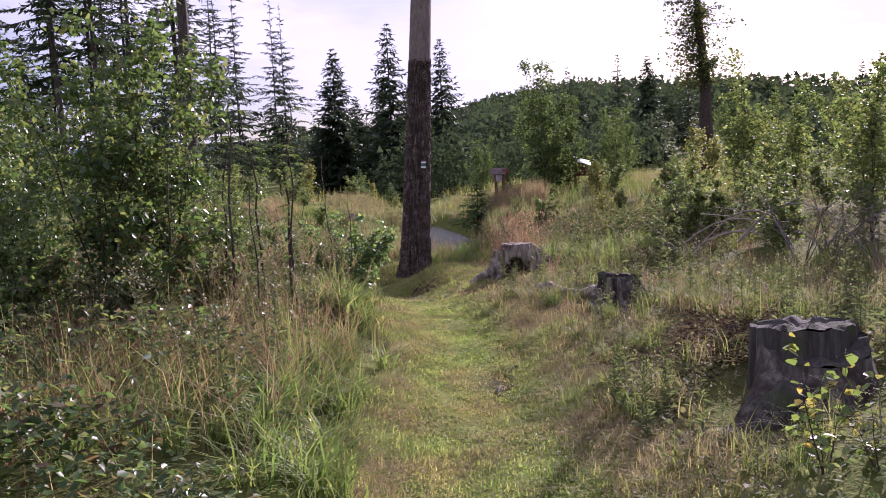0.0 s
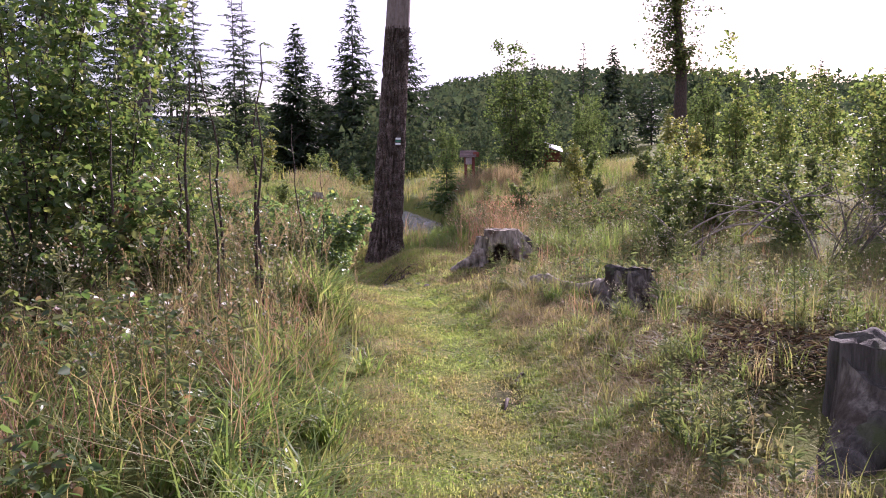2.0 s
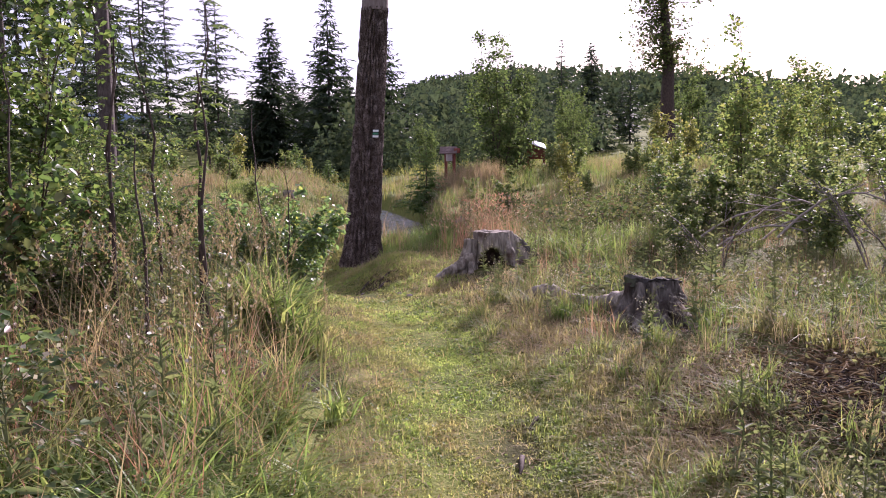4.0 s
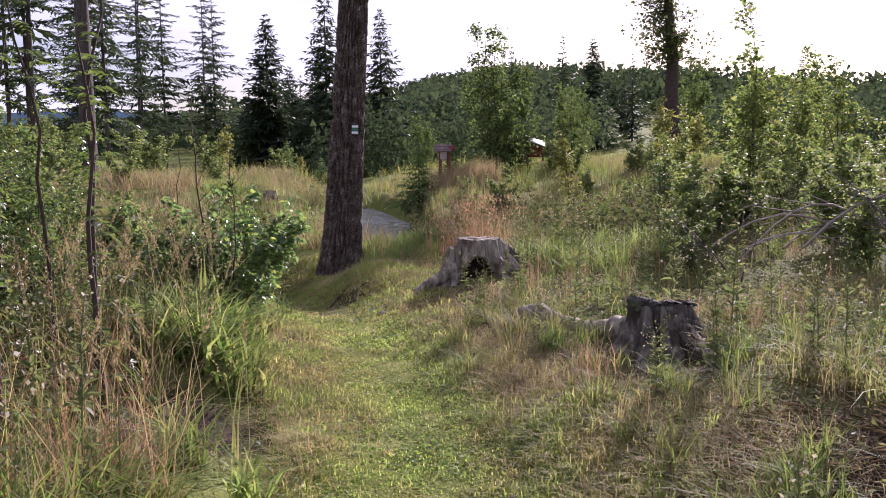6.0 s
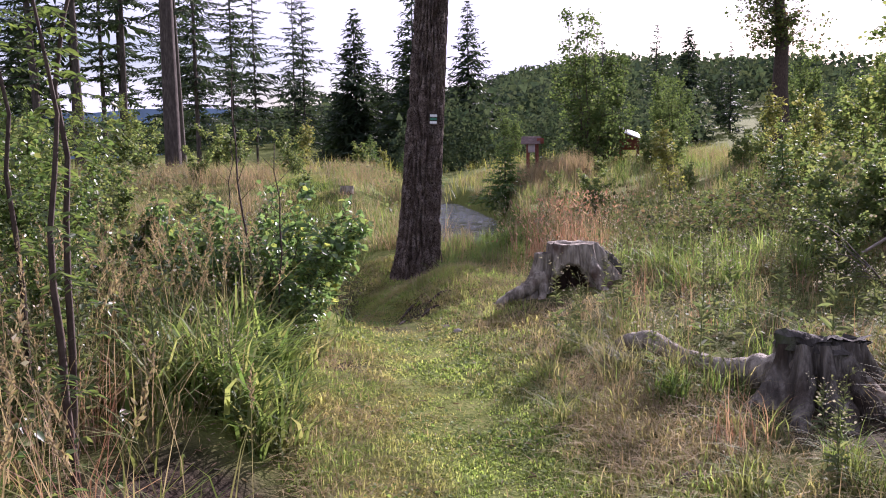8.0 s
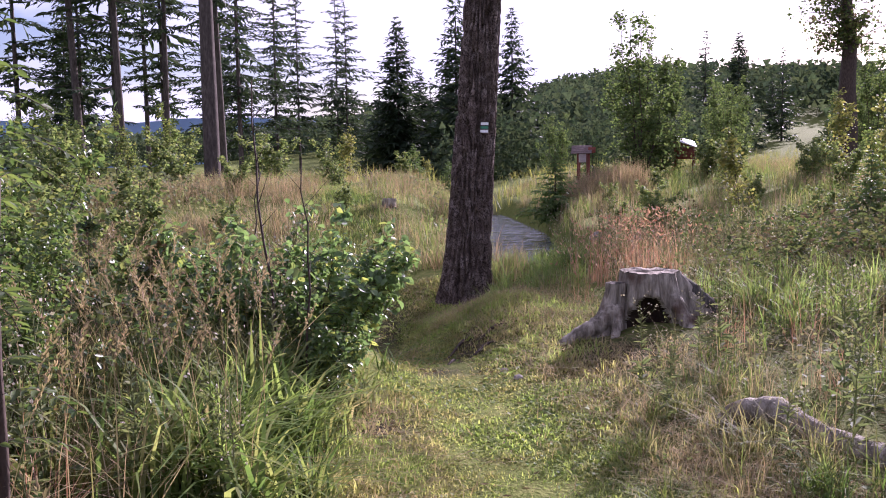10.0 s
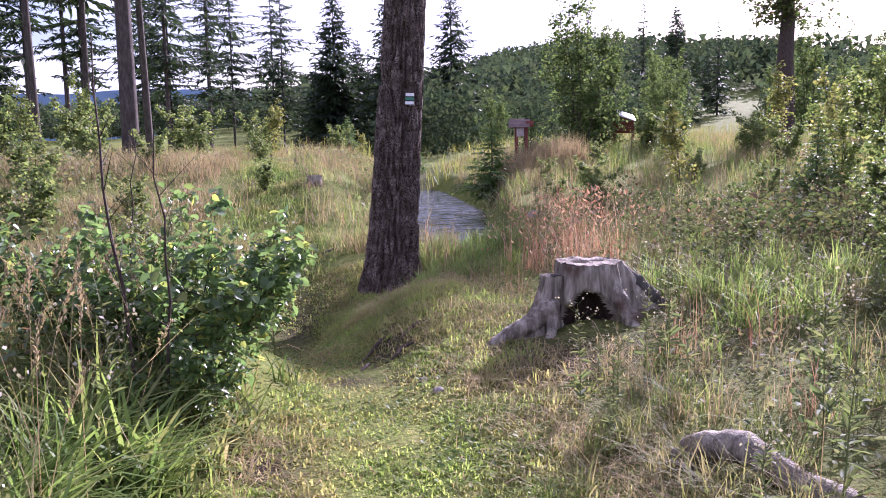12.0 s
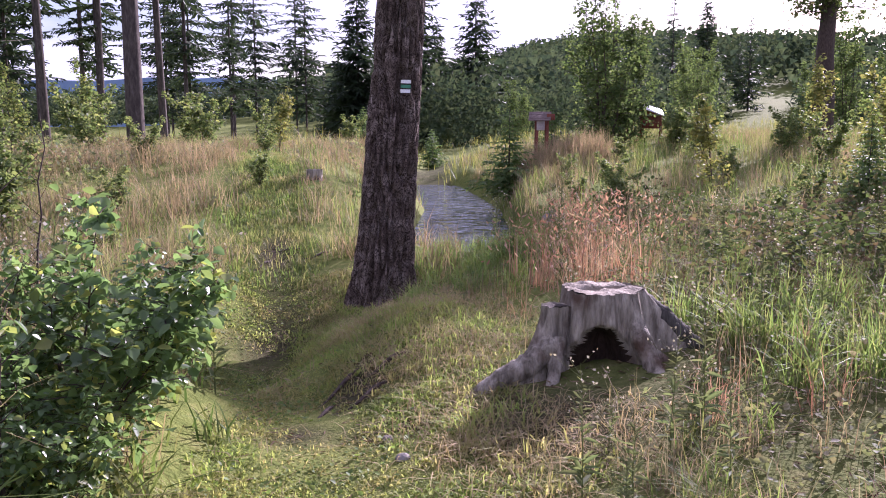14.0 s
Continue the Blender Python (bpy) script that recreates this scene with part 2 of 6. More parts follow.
M_STUMP_GREY = rough_mat("half_barked_stump_wood", [(0.28, (0.035, 0.028, 0.022)), (0.46, (0.10, 0.088, 0.07)), (0.6, (0.21, 0.19, 0.155)), (0.76, (0.36, 0.33, 0.28))], 9, (2.2, 2.2, 0.3), 0.88, 0.9, 45, second=(4.0, (0.055, 0.042, 0.03), 0.46, 0.62))
# dark brown wood with the recess's shade put into its colour
M_HOLLOW_SHADE = rough_mat("shaded_hollow_wood", [(0.3, (0.016, 0.011, 0.008)), (0.7, (0.055, 0.036, 0.026))], 20, (1, 1, 0.5), 0.95, 0.8, 60)
M_CUT = rough_mat("grey_cut_wood", [(0.3, (0.11, 0.09, 0.062)), (0.5, (0.26, 0.22, 0.165)), (0.72, (0.42, 0.37, 0.285))], 9, (1, 1, 1), 0.85, 0.9, 60, second=(6.0, (0.06, 0.048, 0.038), 0.54, 0.64))
M_ROCK = rough_mat("grey_stone", [(0.3, (0.12, 0.105, 0.09)), (0.7, (0.33, 0.30, 0.27))], 10, (1, 1, 1), 0.85, 0.5, 50)
M_ROOF = rough_mat("grey_roof_boards", [(0.3, (0.09, 0.06, 0.052)), (0.7, (0.20, 0.15, 0.13))], 12, (1, 4, 1), 0.7, 0.3, 60)
M_RED = rough_mat("red_brown_stained_wood", [(0.3, (0.12, 0.035, 0.022)), (0.7, (0.22, 0.07, 0.045))], 10, (4, 4, 0.6), 0.6, 0.3, 60)
M_SHEET = plain_mat("bare_metal_sheet", (0.80, 0.76, 0.76), 0.33, 0.55, 0.06)
M_PANEL = plain_mat("faded_panel", (0.42, 0.36, 0.34), 0.5)
M_WHITE = plain_mat("white_trail_paint", (0.80, 0.80, 0.77), 0.7, 0, 0.10, 60)
M_MARK = plain_mat("green_trail_paint", (0.03, 0.19, 0.10), 0.6, 0, 0.15, 60)


def bark_mat():
    """Furrowed bark: long plates parted by dark cracks."""
    m, n, l, p = node_mat("pine_bark")
    co = n.new("ShaderNodeTexCoord")
    mp = n.new("ShaderNodeMapping")
    mp.inputs["Scale"].default_value = (10, 10, 2.6)
    warp = n.new("ShaderNodeTexNoise")
    warp.inputs["Scale"].default_value, warp.inputs["Detail"].default_value = 5, 4
    l.new(co.outputs["Object"], warp.inputs["Vector"])
    add = n.new("ShaderNodeMixRGB")
    add.blend_type = 'LINEAR_LIGHT'
    add.inputs["Fac"].default_value = 0.16
    l.new(co.outputs["Object"], add.inputs["Color1"])
    l.new(warp.outputs["Color"], add.inputs["Color2"])
    l.new(add.outputs["Color"], mp.inputs["Vector"])
    vo = n.new("ShaderNodeTexVoronoi")
    vo.feature = 'DISTANCE_TO_EDGE'
    l.new(mp.outputs["Vector"], vo.inputs["Vector"])
    crack = ramp_node(n, [(0.02, (0, 0, 0)), (0.16, (1, 1, 1))])
    l.new(vo.outputs["Distance"], crack.inputs["Fac"])
    t = n.new("ShaderNodeTexNoise")
    t.inputs["Scale"].default_value, t.inputs["Detail"].default_value = 8, 8
    l.new(co.outputs["Object"], t.inputs["Vector"])
    plate = ramp_node(n, [(0.30, (0.085, 0.062, 0.048)), (0.5, (0.175, 0.135, 0.106)), (0.66, (0.28, 0.23, 0.19)), (0.8, (0.40, 0.35, 0.30))])
    l.new(t.outputs["Fac"], plate.inputs["Fac"])
    mx = n.new("ShaderNodeMixRGB")
    mx.inputs["Color1"].default_value = (0.03, 0.021, 0.017, 1)
    l.new(crack.outputs["Color"], mx.inputs["Fac"])
    l.new(plate.outputs["Color"], mx.inputs["Color2"])
    l.new(mx.outputs["Color"], p.inputs["Base Color"])
    p.inputs["Roughness"].default_value, p.inputs["Specular IOR Level"].default_value = 0.92, 0.12
    h = n.new("ShaderNodeMath")
    h.operation = 'MULTIPLY_ADD'
    h.inputs[1].default_value = 0.15
    l.new(t.outputs["Fac"], h.inputs[0])
    l.new(crack.outputs["Color"], h.inputs[2])
    b = n.new("ShaderNodeBump")
    b.inputs["Strength"].default_value, b.inputs["Distance"].default_value = 0.7, 0.022
    l.new(h.outputs[0], b.inputs["Height"])
    l.new(b.outputs["Normal"], p.inputs["Normal"])
    return m


def ground_mat():
    m, n, l, p = node_mat("forest_ground")
    co = n.new("ShaderNodeTexCoord")
    a = n.new("ShaderNodeAttribute")
    a.attribute_name = "worn"
    t1 = n.new("ShaderNodeTexNoise")
    t1.inputs["Scale"].default_value, t1.inputs["Detail"].default_value, t1.inputs["Roughness"].default_value = 7, 10, 0.7
    t2 = n.new("ShaderNodeTexNoise")
    t2.inputs["Scale"].default_value, t2.inputs["Detail"].default_value = 0.9, 5
    for t in (t1, t2):
        l.new(co.outputs["Object"], t.inputs["Vector"])
    soil = ramp_node(n, [(0.3, (0.014, 0.010, 0.008)), (0.5, (0.036, 0.026, 0.021)), (0.66, (0.075, 0.055, 0.044)), (0.8, (0.15, 0.12, 0.10))])
    turf = ramp_node(n, [(0.3, (0.07, 0.095, 0.022)), (0.5, (0.135, 0.16, 0.04)), (0.72, (0.21, 0.205, 0.07))])
    l.new(t1.outputs["Fac"], soil.inputs["Fac"])
    l.new(t1.outputs["Fac"], turf.inputs["Fac"])
    add = n.new("ShaderNodeMath")
    add.operation = 'ADD'
    off = n.new("ShaderNodeMath")
    off.operation = 'MULTIPLY_ADD'
    off.inputs[1].default_value, off.inputs[2].default_value = 0.8, -0.48
    l.new(t2.outputs["Fac"], off.inputs[0])
    l.new(off.outputs[0], add.inputs[0])
    l.new(a.outputs["Fac"], add.inputs[1])
    add.use_clamp = True
    mx = n.new("ShaderNodeMixRGB")
    l.new(add.outputs[0], mx.inputs["Fac"])
    l.new(turf.outputs["Color"], mx.inputs["Color1"])
    l.new(soil.outputs["Color"], mx.inputs["Color2"])
    l.new(mx.outputs["Color"], p.inputs["Base Color"])
    p.inputs["Roughness"].default_value, p.inputs["Specular IOR Level"].default_value = 0.95, 0.04
    t3 = n.new("ShaderNodeTexNoise")
    t3.inputs["Scale"].default_value, t3.inputs["Detail"].default_value = 45, 8
    l.new(co.outputs["Object"], t3.inputs["Vector"])
    b = n.new("ShaderNodeBump")
    b.inputs["Strength"].default_value, b.inputs["Distance"].default_value = 0.6, 0.03
    l.new(t3.outputs["Fac"], b.inputs["Height"])
    l.new(b.outputs["Normal"], p.inputs["Normal"])
    return m


def water_mat():
    m, n, l, p = node_mat("stream_water")
    p.inputs["Base Color"].default_value = (0.04, 0.05, 0.06, 1)
    p.inputs["Roughness"].default_value = 0.03
    p.inputs["IOR"].default_value = 1.33
    co = n.new("ShaderNodeTexCoord")
    mp = n.new("ShaderNodeMapping")
    mp.inputs["Scale"].default_value = (1.0, 1.7, 1)
    l.new(co.outputs["Object"], mp.inputs["Vector"])
    t = n.new("ShaderNodeTexNoise")
    t.inputs["Scale"].default_value, t.inputs["Detail"].default_value = 2.2, 2
    l.new(mp.outputs["Vector"], t.inputs["Vector"])
    b = n.new("ShaderNodeBump")
    b.inputs["Strength"].default_value, b.inputs["Distance"].default_value = 1.0, 0.16
    l.new(t.outputs["Fac"], b.inputs["Height"])
    l.new(b.outputs["Normal"], p.inputs["Normal"])
    return m


M_BARK = bark_mat()
M_GROUND = ground_mat()
M_WATER = water_mat()
M_HAZE = plain_mat("distant_hazed_woods", (0.16, 0.24, 0.33), 1.0, 0, 0.12, 0.02)

# ------------------------------------------------------------ mesh tools
rng = np.random.default_rng(7)


def mesh_np(name, verts, polys, material, smooth=False):
    """A mesh from arrays: polys is a list of (n, k) index arrays."""
    me = bpy.data.meshes.new(name)
    polys = [np.asarray(q, dtype=np.int32) for q in polys if len(q)]
    verts = np.asarray(verts, dtype=np.float32)
    me.vertices.add(len(verts))
    me.vertices.foreach_set("co", verts.ravel())
    loops = np.concatenate([q.ravel() for q in polys])
    sizes = np.concatenate([np.full(len(q), q.shape[1], dtype=np.int32) for q in polys])
    me.loops.add(len(loops))
    me.loops.foreach_set("vertex_index", loops)
    me.polygons.add(len(sizes))
    me.polygons.foreach_set("loop_start", np.concatenate([[0], np.cumsum(sizes)[:-1]]).astype(np.int32))
    if smooth:
        me.polygons.foreach_set("use_smooth", np.ones(len(sizes), dtype=bool))
    me.update(calc_edges=True)
    me.materials.append(material)
    return me


def part(name, me, parent, label=""):
    ob = new(name, me)
    ob.parent = parent
    if label:
        ob["label"] = label
    return ob


class Build:
    """Collects pieces of geometry into one mesh."""

    def __init__(self):
        self.v, self.p, self.n = [], [], 0

    def add(self, v, polys):
        self.v.append(np.asarray(v, dtype=float))
        for q in polys:
            if len(q):
                self.p.append(np.asarray(q) + self.n)
        self.n += len(v)
        return self

    def mesh(self, name, material, smooth=False):
        by = {}
        for q in self.p:
            by.setdefault(q.shape[1], []).append(q)
        return mesh_np(name, np.concatenate(self.v), [np.concatenate(x) for x in by.values()], material, smooth)


def tube(b, pts, radii, sides=5, cap=True):
    """A tapering tube along points."""
    pts = np.asarray(pts, dtype=float)
    radii = np.asarray(radii, dtype=float)
    d = np.gradient(pts, axis=0)
    d /= np.linalg.norm(d, axis=1)[:, None] + 1e-9
    ref = np.where(np.abs(d[:, 2:3]) > 0.9, np.array([[1.0, 0, 0]]), np.array([[0, 0, 1.0]]))
    u = np.cross(d, ref)
    u /= np.linalg.norm(u, axis=1)[:, None] + 1e-9
    w = np.cross(d, u)
    a = np.arange(sides) * 2 * np.pi / sides
    ring = pts[:, None] + radii[:, None, None] * (np.cos(a)[None, :, None] * u[:, None] + np.sin(a)[None, :, None] * w[:, None])
    k = len(pts)
    i = np.arange(k - 1)[:, None] * sides
    j = np.arange(sides)[None]
    j2 = (j + 1) % sides
    quads = np.stack([i + j, i + j2, i + sides + j2, i + sides + j], -1).reshape(-1, 4)
    b.add(ring.reshape(-1, 3), [quads])


def frames_of(yaw, pitch, roll):
    """Rotation matrices: local y points along yaw and pitch, rolled about itself."""
    cy, sy, cp, sp, cr, sr = np.cos(yaw), np.sin(yaw), np.cos(pitch), np.sin(pitch), np.cos(roll), np.sin(roll)
    y = np.stack([cy * cp, sy * cp, sp], -1)
    x0 = np.stack([sy, -cy, 0 * cy], -1)
    z0 = np.cross(x0, y)
    x = x0 * cr[:, None] + z0 * sr[:, None]
    z = -x0 * sr[:, None] + z0 * cr[:, None]
    return np.stack([x, y, z], -1)


LEAF = np.array([(0, 0, 0), (0.33, 0.32, 0.07), (0.24, 0.70, 0.04), (0, 1.0, -0.08), (-0.24, 0.70, 0.04), (-0.33, 0.32, 0.07)])
LEAF_P = [np.array([(0, 1, 2, 3), (0, 3, 4, 5)])]
SLIM = LEAF * np.array([0.5, 1, 1])
ROUND = LEAF * np.array([1.25, 1, 1])
CHIP = np.array([(0, 0, 0), (0.4, 0.5, 0.1), (0, 1.0, 0), (-0.4, 0.5, 0.1)])
CHIP_P = [np.array([(0, 1, 2, 3)])]
FLAKE = np.array([(-0.4, -0.3, 0), (0.45, -0.2, 0.1), (0.05, 0.5, -0.05)])
FLAKE_P = [np.array([(0, 1, 2)])]


def scatter(b, shape, polys, pos, yaw, pitch, roll, size):
    """Copies of one small shape at many places, joined."""
    if len(pos) == 0:
        return
    r = frames_of(yaw, pitch, roll)
    size = np.asarray(size)
    v = np.einsum("nij,kj->nki", r, shape) * size[:, None, None] + pos[:, None]
    k = len(shape)
    off = (np.arange(len(pos)) * k)[:, None, None]
    b.add(v.reshape(-1, 3), [(q[None] + off).reshape(-1, q.shape[1]) for q in polys])


def blades(b, pos, height, width, lean, yaw, steps=2):
    """Grass blades that bend over; steps=1 for short turf."""
    n = len(pos)
    if n == 0:
        return
    s = np.array([0, 0.55, 1.0]) if steps == 1 else np.array([0, 0.4, 0.75, 1.0])
    dirx, diry = np.cos(yaw), np.sin(yaw)
    out = (lean * height)[:, None] * (s ** 2)[None]
    up = height[:, None] * (s[None] - 0.45 * np.minimum(lean, 1.2)[:, None] * (s ** 2.4)[None])
    cx = pos[:, 0:1] + dirx[:, None] * out
    cy = pos[:, 1:2] + diry[:, None] * out
    cz = pos[:, 2:3] + up
    wd = width[:, None] * np.clip(1 - s ** 1.6, 0, 1)[None] * 0.5
    tw = yaw + np.pi / 2 + rng.normal(0, 0.5, n)
    wx, wy = np.cos(tw)[:, None] * wd, np.sin(tw)[:, None] * wd
    m = len(s)
    left = np.stack([cx - wx, cy - wy, cz], -1)
    right = np.stack([cx + wx, cy + wy, cz], -1)
    v = np.concatenate([np.stack([left[:, :-1], right[:, :-1]], 2).reshape(n, -1, 3), left[:, -1:]], 1)
    k = 2 * (m - 1) + 1
    off = (np.arange(n) * k)[:, None, None]
    quads = np.array([(2 * i, 2 * i + 1, 2 * i + 3, 2 * i + 2) for i in range(m - 2)])
    tri = np.array([(2 * (m - 2), 2 * (m - 2) + 1, 2 * (m - 1))])
    b.add(v.reshape(-1, 3), [(quads[None] + off).reshape(-1, 4), (tri[None] + off).reshape(-1, 3)])


def sstep(a, c, x):
    t = np.clip((x - a) / (c - a), 0, 1)
    return t * t * (3 - 2 * t)


def bump2(x, y, cx, cy, sx, sy):
    return np.exp(-((x - cx) / sx) ** 2 - ((y - cy) / sy) ** 2)


# ------------------------------------------------------------ lie of the land
WATER_Z = -0.30


def path_x(y):
    """Line 0.36 m inside the left edge of the trodden strip."""
    return np.interp(y, [0, 4, 5.5, 6.5, 7.4, 8.2, 9, 10.4, 11.3, 12.5, 13.1, 14.6, 17.8, 21, 26], [0.1, 0.12, 0.04, 0.2, 0.42, 0.28, 0.06, 0.06, 0.24, 0.22, 0.0, -0.5, -0.9, -1.5, -2.6])


def tread_x(y):
    """Middle of the trodden strip."""
    return np.interp(y, [0, 3, 6, 9, 11, 12.5, 13.5, 15, 17.5, 21, 26], [0.3, 0.4, 0.62, 0.7, 0.5, 0.15, -0.2, -0.6, -0.88, -1.5, -2.6])


def stream_x(y):
    return np.interp(y, [17.5, 19.5, 22, 27, 32, 38, 60], [2.35, 1.85, 1.62, 1.9, 1.6, 1.2, 4.0])


def land(x, y):
    """Height of the ground."""
    x, y = np.asarray(x, dtype=float), np.asarray(y, dtype=float)
    z = 0.03 * np.sin(1.3 * x + 0.7 * y) + 0.02 * np.sin(2.9 * x - 1.9 * y + 1)
    z = z + 0.26 * sstep(0.95, 2.7, x) + 0.5 * sstep(3.0, 10.0, x)
    z = z - 0.12 * np.exp(-((x - tread_x(y)) / 0.62) ** 2) * sstep(17, 14, y)
    z = z + 0.16 * sstep(0.0, 0.45, path_x(y) - 0.36 - x) * sstep(13.4, 12.2, y) + 0.12 * bump2(x, y, 0.16, 7.5, 0.22, 0.45)
    dip = bump2(x, y, -0.55, 14.8, 0.68, 1.8)
    z = z - 0.52 * dip + 0.12 * bump2(x, y, 1.1, 13.2, 0.55, 0.9) + 0.10 * bump2(x, y, 0.9, 14.2, 0.42, 0.9) + 0.05 * bump2(x, y, 1.45, 17.1, 0.6, 0.6)
    z = z - 0.10 * bump2(x, y, 0.2, 12.75, 0.3, 0.5) - 0.12 * bump2(x, y, 2.4, 8.35, 0.55, 0.5) - 0.20 * bump2(x, y, -0.42, 7.95, 0.32, 0.5) - 0.24 * bump2(x, y, 2.45, 4.75, 0.75, 0.6) - 0.16 * bump2(x, y, 0.4, 15.8, 0.5, 0.8)
    z = z + 0.95 * sstep(16.5, 24.5, y) * sstep(1.3, -1.2, x) * sstep(70, 40, y)
    z = z + 0.5 * sstep(20, 36, y) * sstep(2.5, 5.0, x) * sstep(90, 45, y)
    z = z + 0.25 * bump2(x, y, 4.5, 27.0, 1.7, 4.0)
    ch = sstep(1.35, 0.62, np.abs(x - stream_x(y))) * sstep(17.2, 19.2, y) * sstep(39, 35, y)
    z = z * (1 - ch) - 0.5 * ch
    # hills: a near wooded ridge, a meadow slope, low ground to the far left
    far = sstep(70, 330, y)
    ridge = np.interp(x, [-110, -20, 5, 30, 57, 75, 95, 120, 150, 163, 180, 230, 300, 420], [2, 8, 13, 18.5, 22.5, 23, 20, 17, 13, 9, 16, 19, 24, 10])
    z = z + far * ridge * sstep(900, 420, y) * sstep(-110, -20, x) + 4 * sstep(120, 330, y) * sstep(10, -60, x)
    z = z + 3.0 * sstep(38, 110, y) * sstep(12, 45, x)
    return z


def worn(x, y):
    """Where the soil lies bare; hollow, dip and low-stump patches also paint in shade."""
    w = 1.3 * bump2(x, y, -0.42, 7.95, 0.38, 0.55) + 0.9 * bump2(x, y, 2.35, 6.1, 0.75, 0.55) + 0.8 * bump2(x, y, 0.85, 6.6, 0.18, 0.35) + 0.6 * bump2(x, y, 0.5, 12.7, 0.25, 0.35)
    w = w + 0.5 * bump2(x, y, -0.75, 17.2, 0.25, 0.8) + 1.0 * bump2(x, y, -0.10, 10.25, 0.22, 0.45) + 0.9 * bump2(x, y, -0.5, 15.6, 0.4, 1.0)
    w = w + 0.9 * bump2(x, y, 0.2, 12.0, 0.16, 0.25) + 0.9 * bump2(x, y, 0.72, 11.95, 0.30, 0.16) + 0.9 * bump2(x, y, 0.48, 12.95, 0.14, 0.45) + 0.5 * bump2(x, y, 1.45, 11.95, 0.5, 0.5) + 0.8 * bump2(x, y, -0.95, 17.9, 0.22, 0.8)
    w = w + 0.9 * bump2(x, y, 2.35, 8.3, 0.55, 0.5) + 0.55 * bump2(x, y, 1.5, 9.2, 0.4, 2.2) + 0.5 * bump2(x, y, 1.7, 11.5, 0.6, 0.6)
    w = w + 0.7 * sstep(0.9, 0.5, np.abs(x - stream_x(y))) * sstep(18, 19, y) * sstep(50, 40, y)
    w = w + 0.5 * sstep(0.1, 0.6, path_x(y) - 0.4 - x) * sstep(15, 12, y) + 0.45 * sstep(1.6, 2.4, x) * sstep(19, 15, y)
    return np.clip(w, 0, 1)


def graded(lo, hi, fine_lo, fine_hi, step, growth=1.13):
    a = list(np.arange(fine_lo, fine_hi, step))
    s, c = step, fine_hi
    while c < hi:
        a.append(c)
        s *= growth
        c += s
    a.append(hi)
    s, c = step, fine_lo
    while c > lo:
        s *= growth
        c -= s
        a.insert(0, max(c, lo))
    return np.array(sorted(set(a)))


gx = graded(-2600, 2600, -3.0, 5.0, 0.10, 1.11)
gy = graded(-600, 3600, 3.0, 21.0, 0.11, 1.075)
GX, GY = np.meshgrid(gx, gy)
GZ = land(GX, GY)
near = sstep(40, 15, GY) * sstep(12, 5, np.abs(GX))
fx, fy = GX.ravel(), GY.ravel()
grain = np.array([noise.noise((a * 2.1, c * 2.1, 0)) + 0.5 * noise.noise((a * 6, c * 6, 3)) if -8 < a < 12 and 0 < c < 40 else 0 for a, c in zip(fx, fy)]).reshape(GX.shape)
GZ = GZ + 0.018 * grain * near
gv = np.stack([GX, GY, GZ], -1).reshape(-1, 3)
nx = len(gx)
gi = (np.arange(len(gy) - 1)[:, None] * nx + np.arange(nx - 1)[None]).ravel()
ground = new("ground", mesh_np("ground", gv, [np.stack([gi, gi + 1, gi + nx + 1, gi + nx], -1)], M_GROUND, True))
at_worn = ground.data.attributes.new("worn", 'FLOAT', 'POINT')
at_worn.data.foreach_set("value", worn(fx, fy).astype(np.float32))
tagged(ground, "brown soil and turf with bare worn patches along a footpath", "ground", kind="structure")

# stream
sy = np.arange(17.9, 38, 0.25)
sv, sq = [], []
for i, y in enumerate(sy):
    for s in (-1.0, 0.0, 1.0):
        sv.append((float(stream_x(y)) + 1.1 * s, y, WATER_Z))
    if i:
        a = 3 * i
        sq += [(a - 3, a - 2, a + 1, a), (a - 2, a - 1, a + 2, a + 1)]
water = tagged(new("water", mesh_np("water", sv, [np.array(sq)], M_WATER, True)), "shallow rippled stream reflecting the bright sky", "water", kind="structure")

# far hills, their blue is distance haze put into the colour
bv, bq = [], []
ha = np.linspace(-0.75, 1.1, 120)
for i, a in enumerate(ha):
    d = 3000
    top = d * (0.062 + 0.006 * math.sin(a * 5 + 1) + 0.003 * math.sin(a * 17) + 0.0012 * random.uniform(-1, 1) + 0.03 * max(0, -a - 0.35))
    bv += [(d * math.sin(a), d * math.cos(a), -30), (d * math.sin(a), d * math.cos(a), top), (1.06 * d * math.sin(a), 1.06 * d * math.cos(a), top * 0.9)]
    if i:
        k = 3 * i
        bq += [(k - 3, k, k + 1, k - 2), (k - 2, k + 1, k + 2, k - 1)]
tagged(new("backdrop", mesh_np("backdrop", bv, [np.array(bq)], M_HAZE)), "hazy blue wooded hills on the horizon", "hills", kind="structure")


def z_at(x, y):
    return float(land(x, y))


def thing(name, x, y, label, category, group="", z=None, turn=0.0, scale=1.0):
    ob = new(name)
    ob.matrix_world = pose(x, y, z_at(x, y) if z is None else z, 0, 0, turn) @ Matrix.Scale(scale, 4)
    return tagged(ob, label, category, group)


# ------------------------------------------------------------ tree stumps


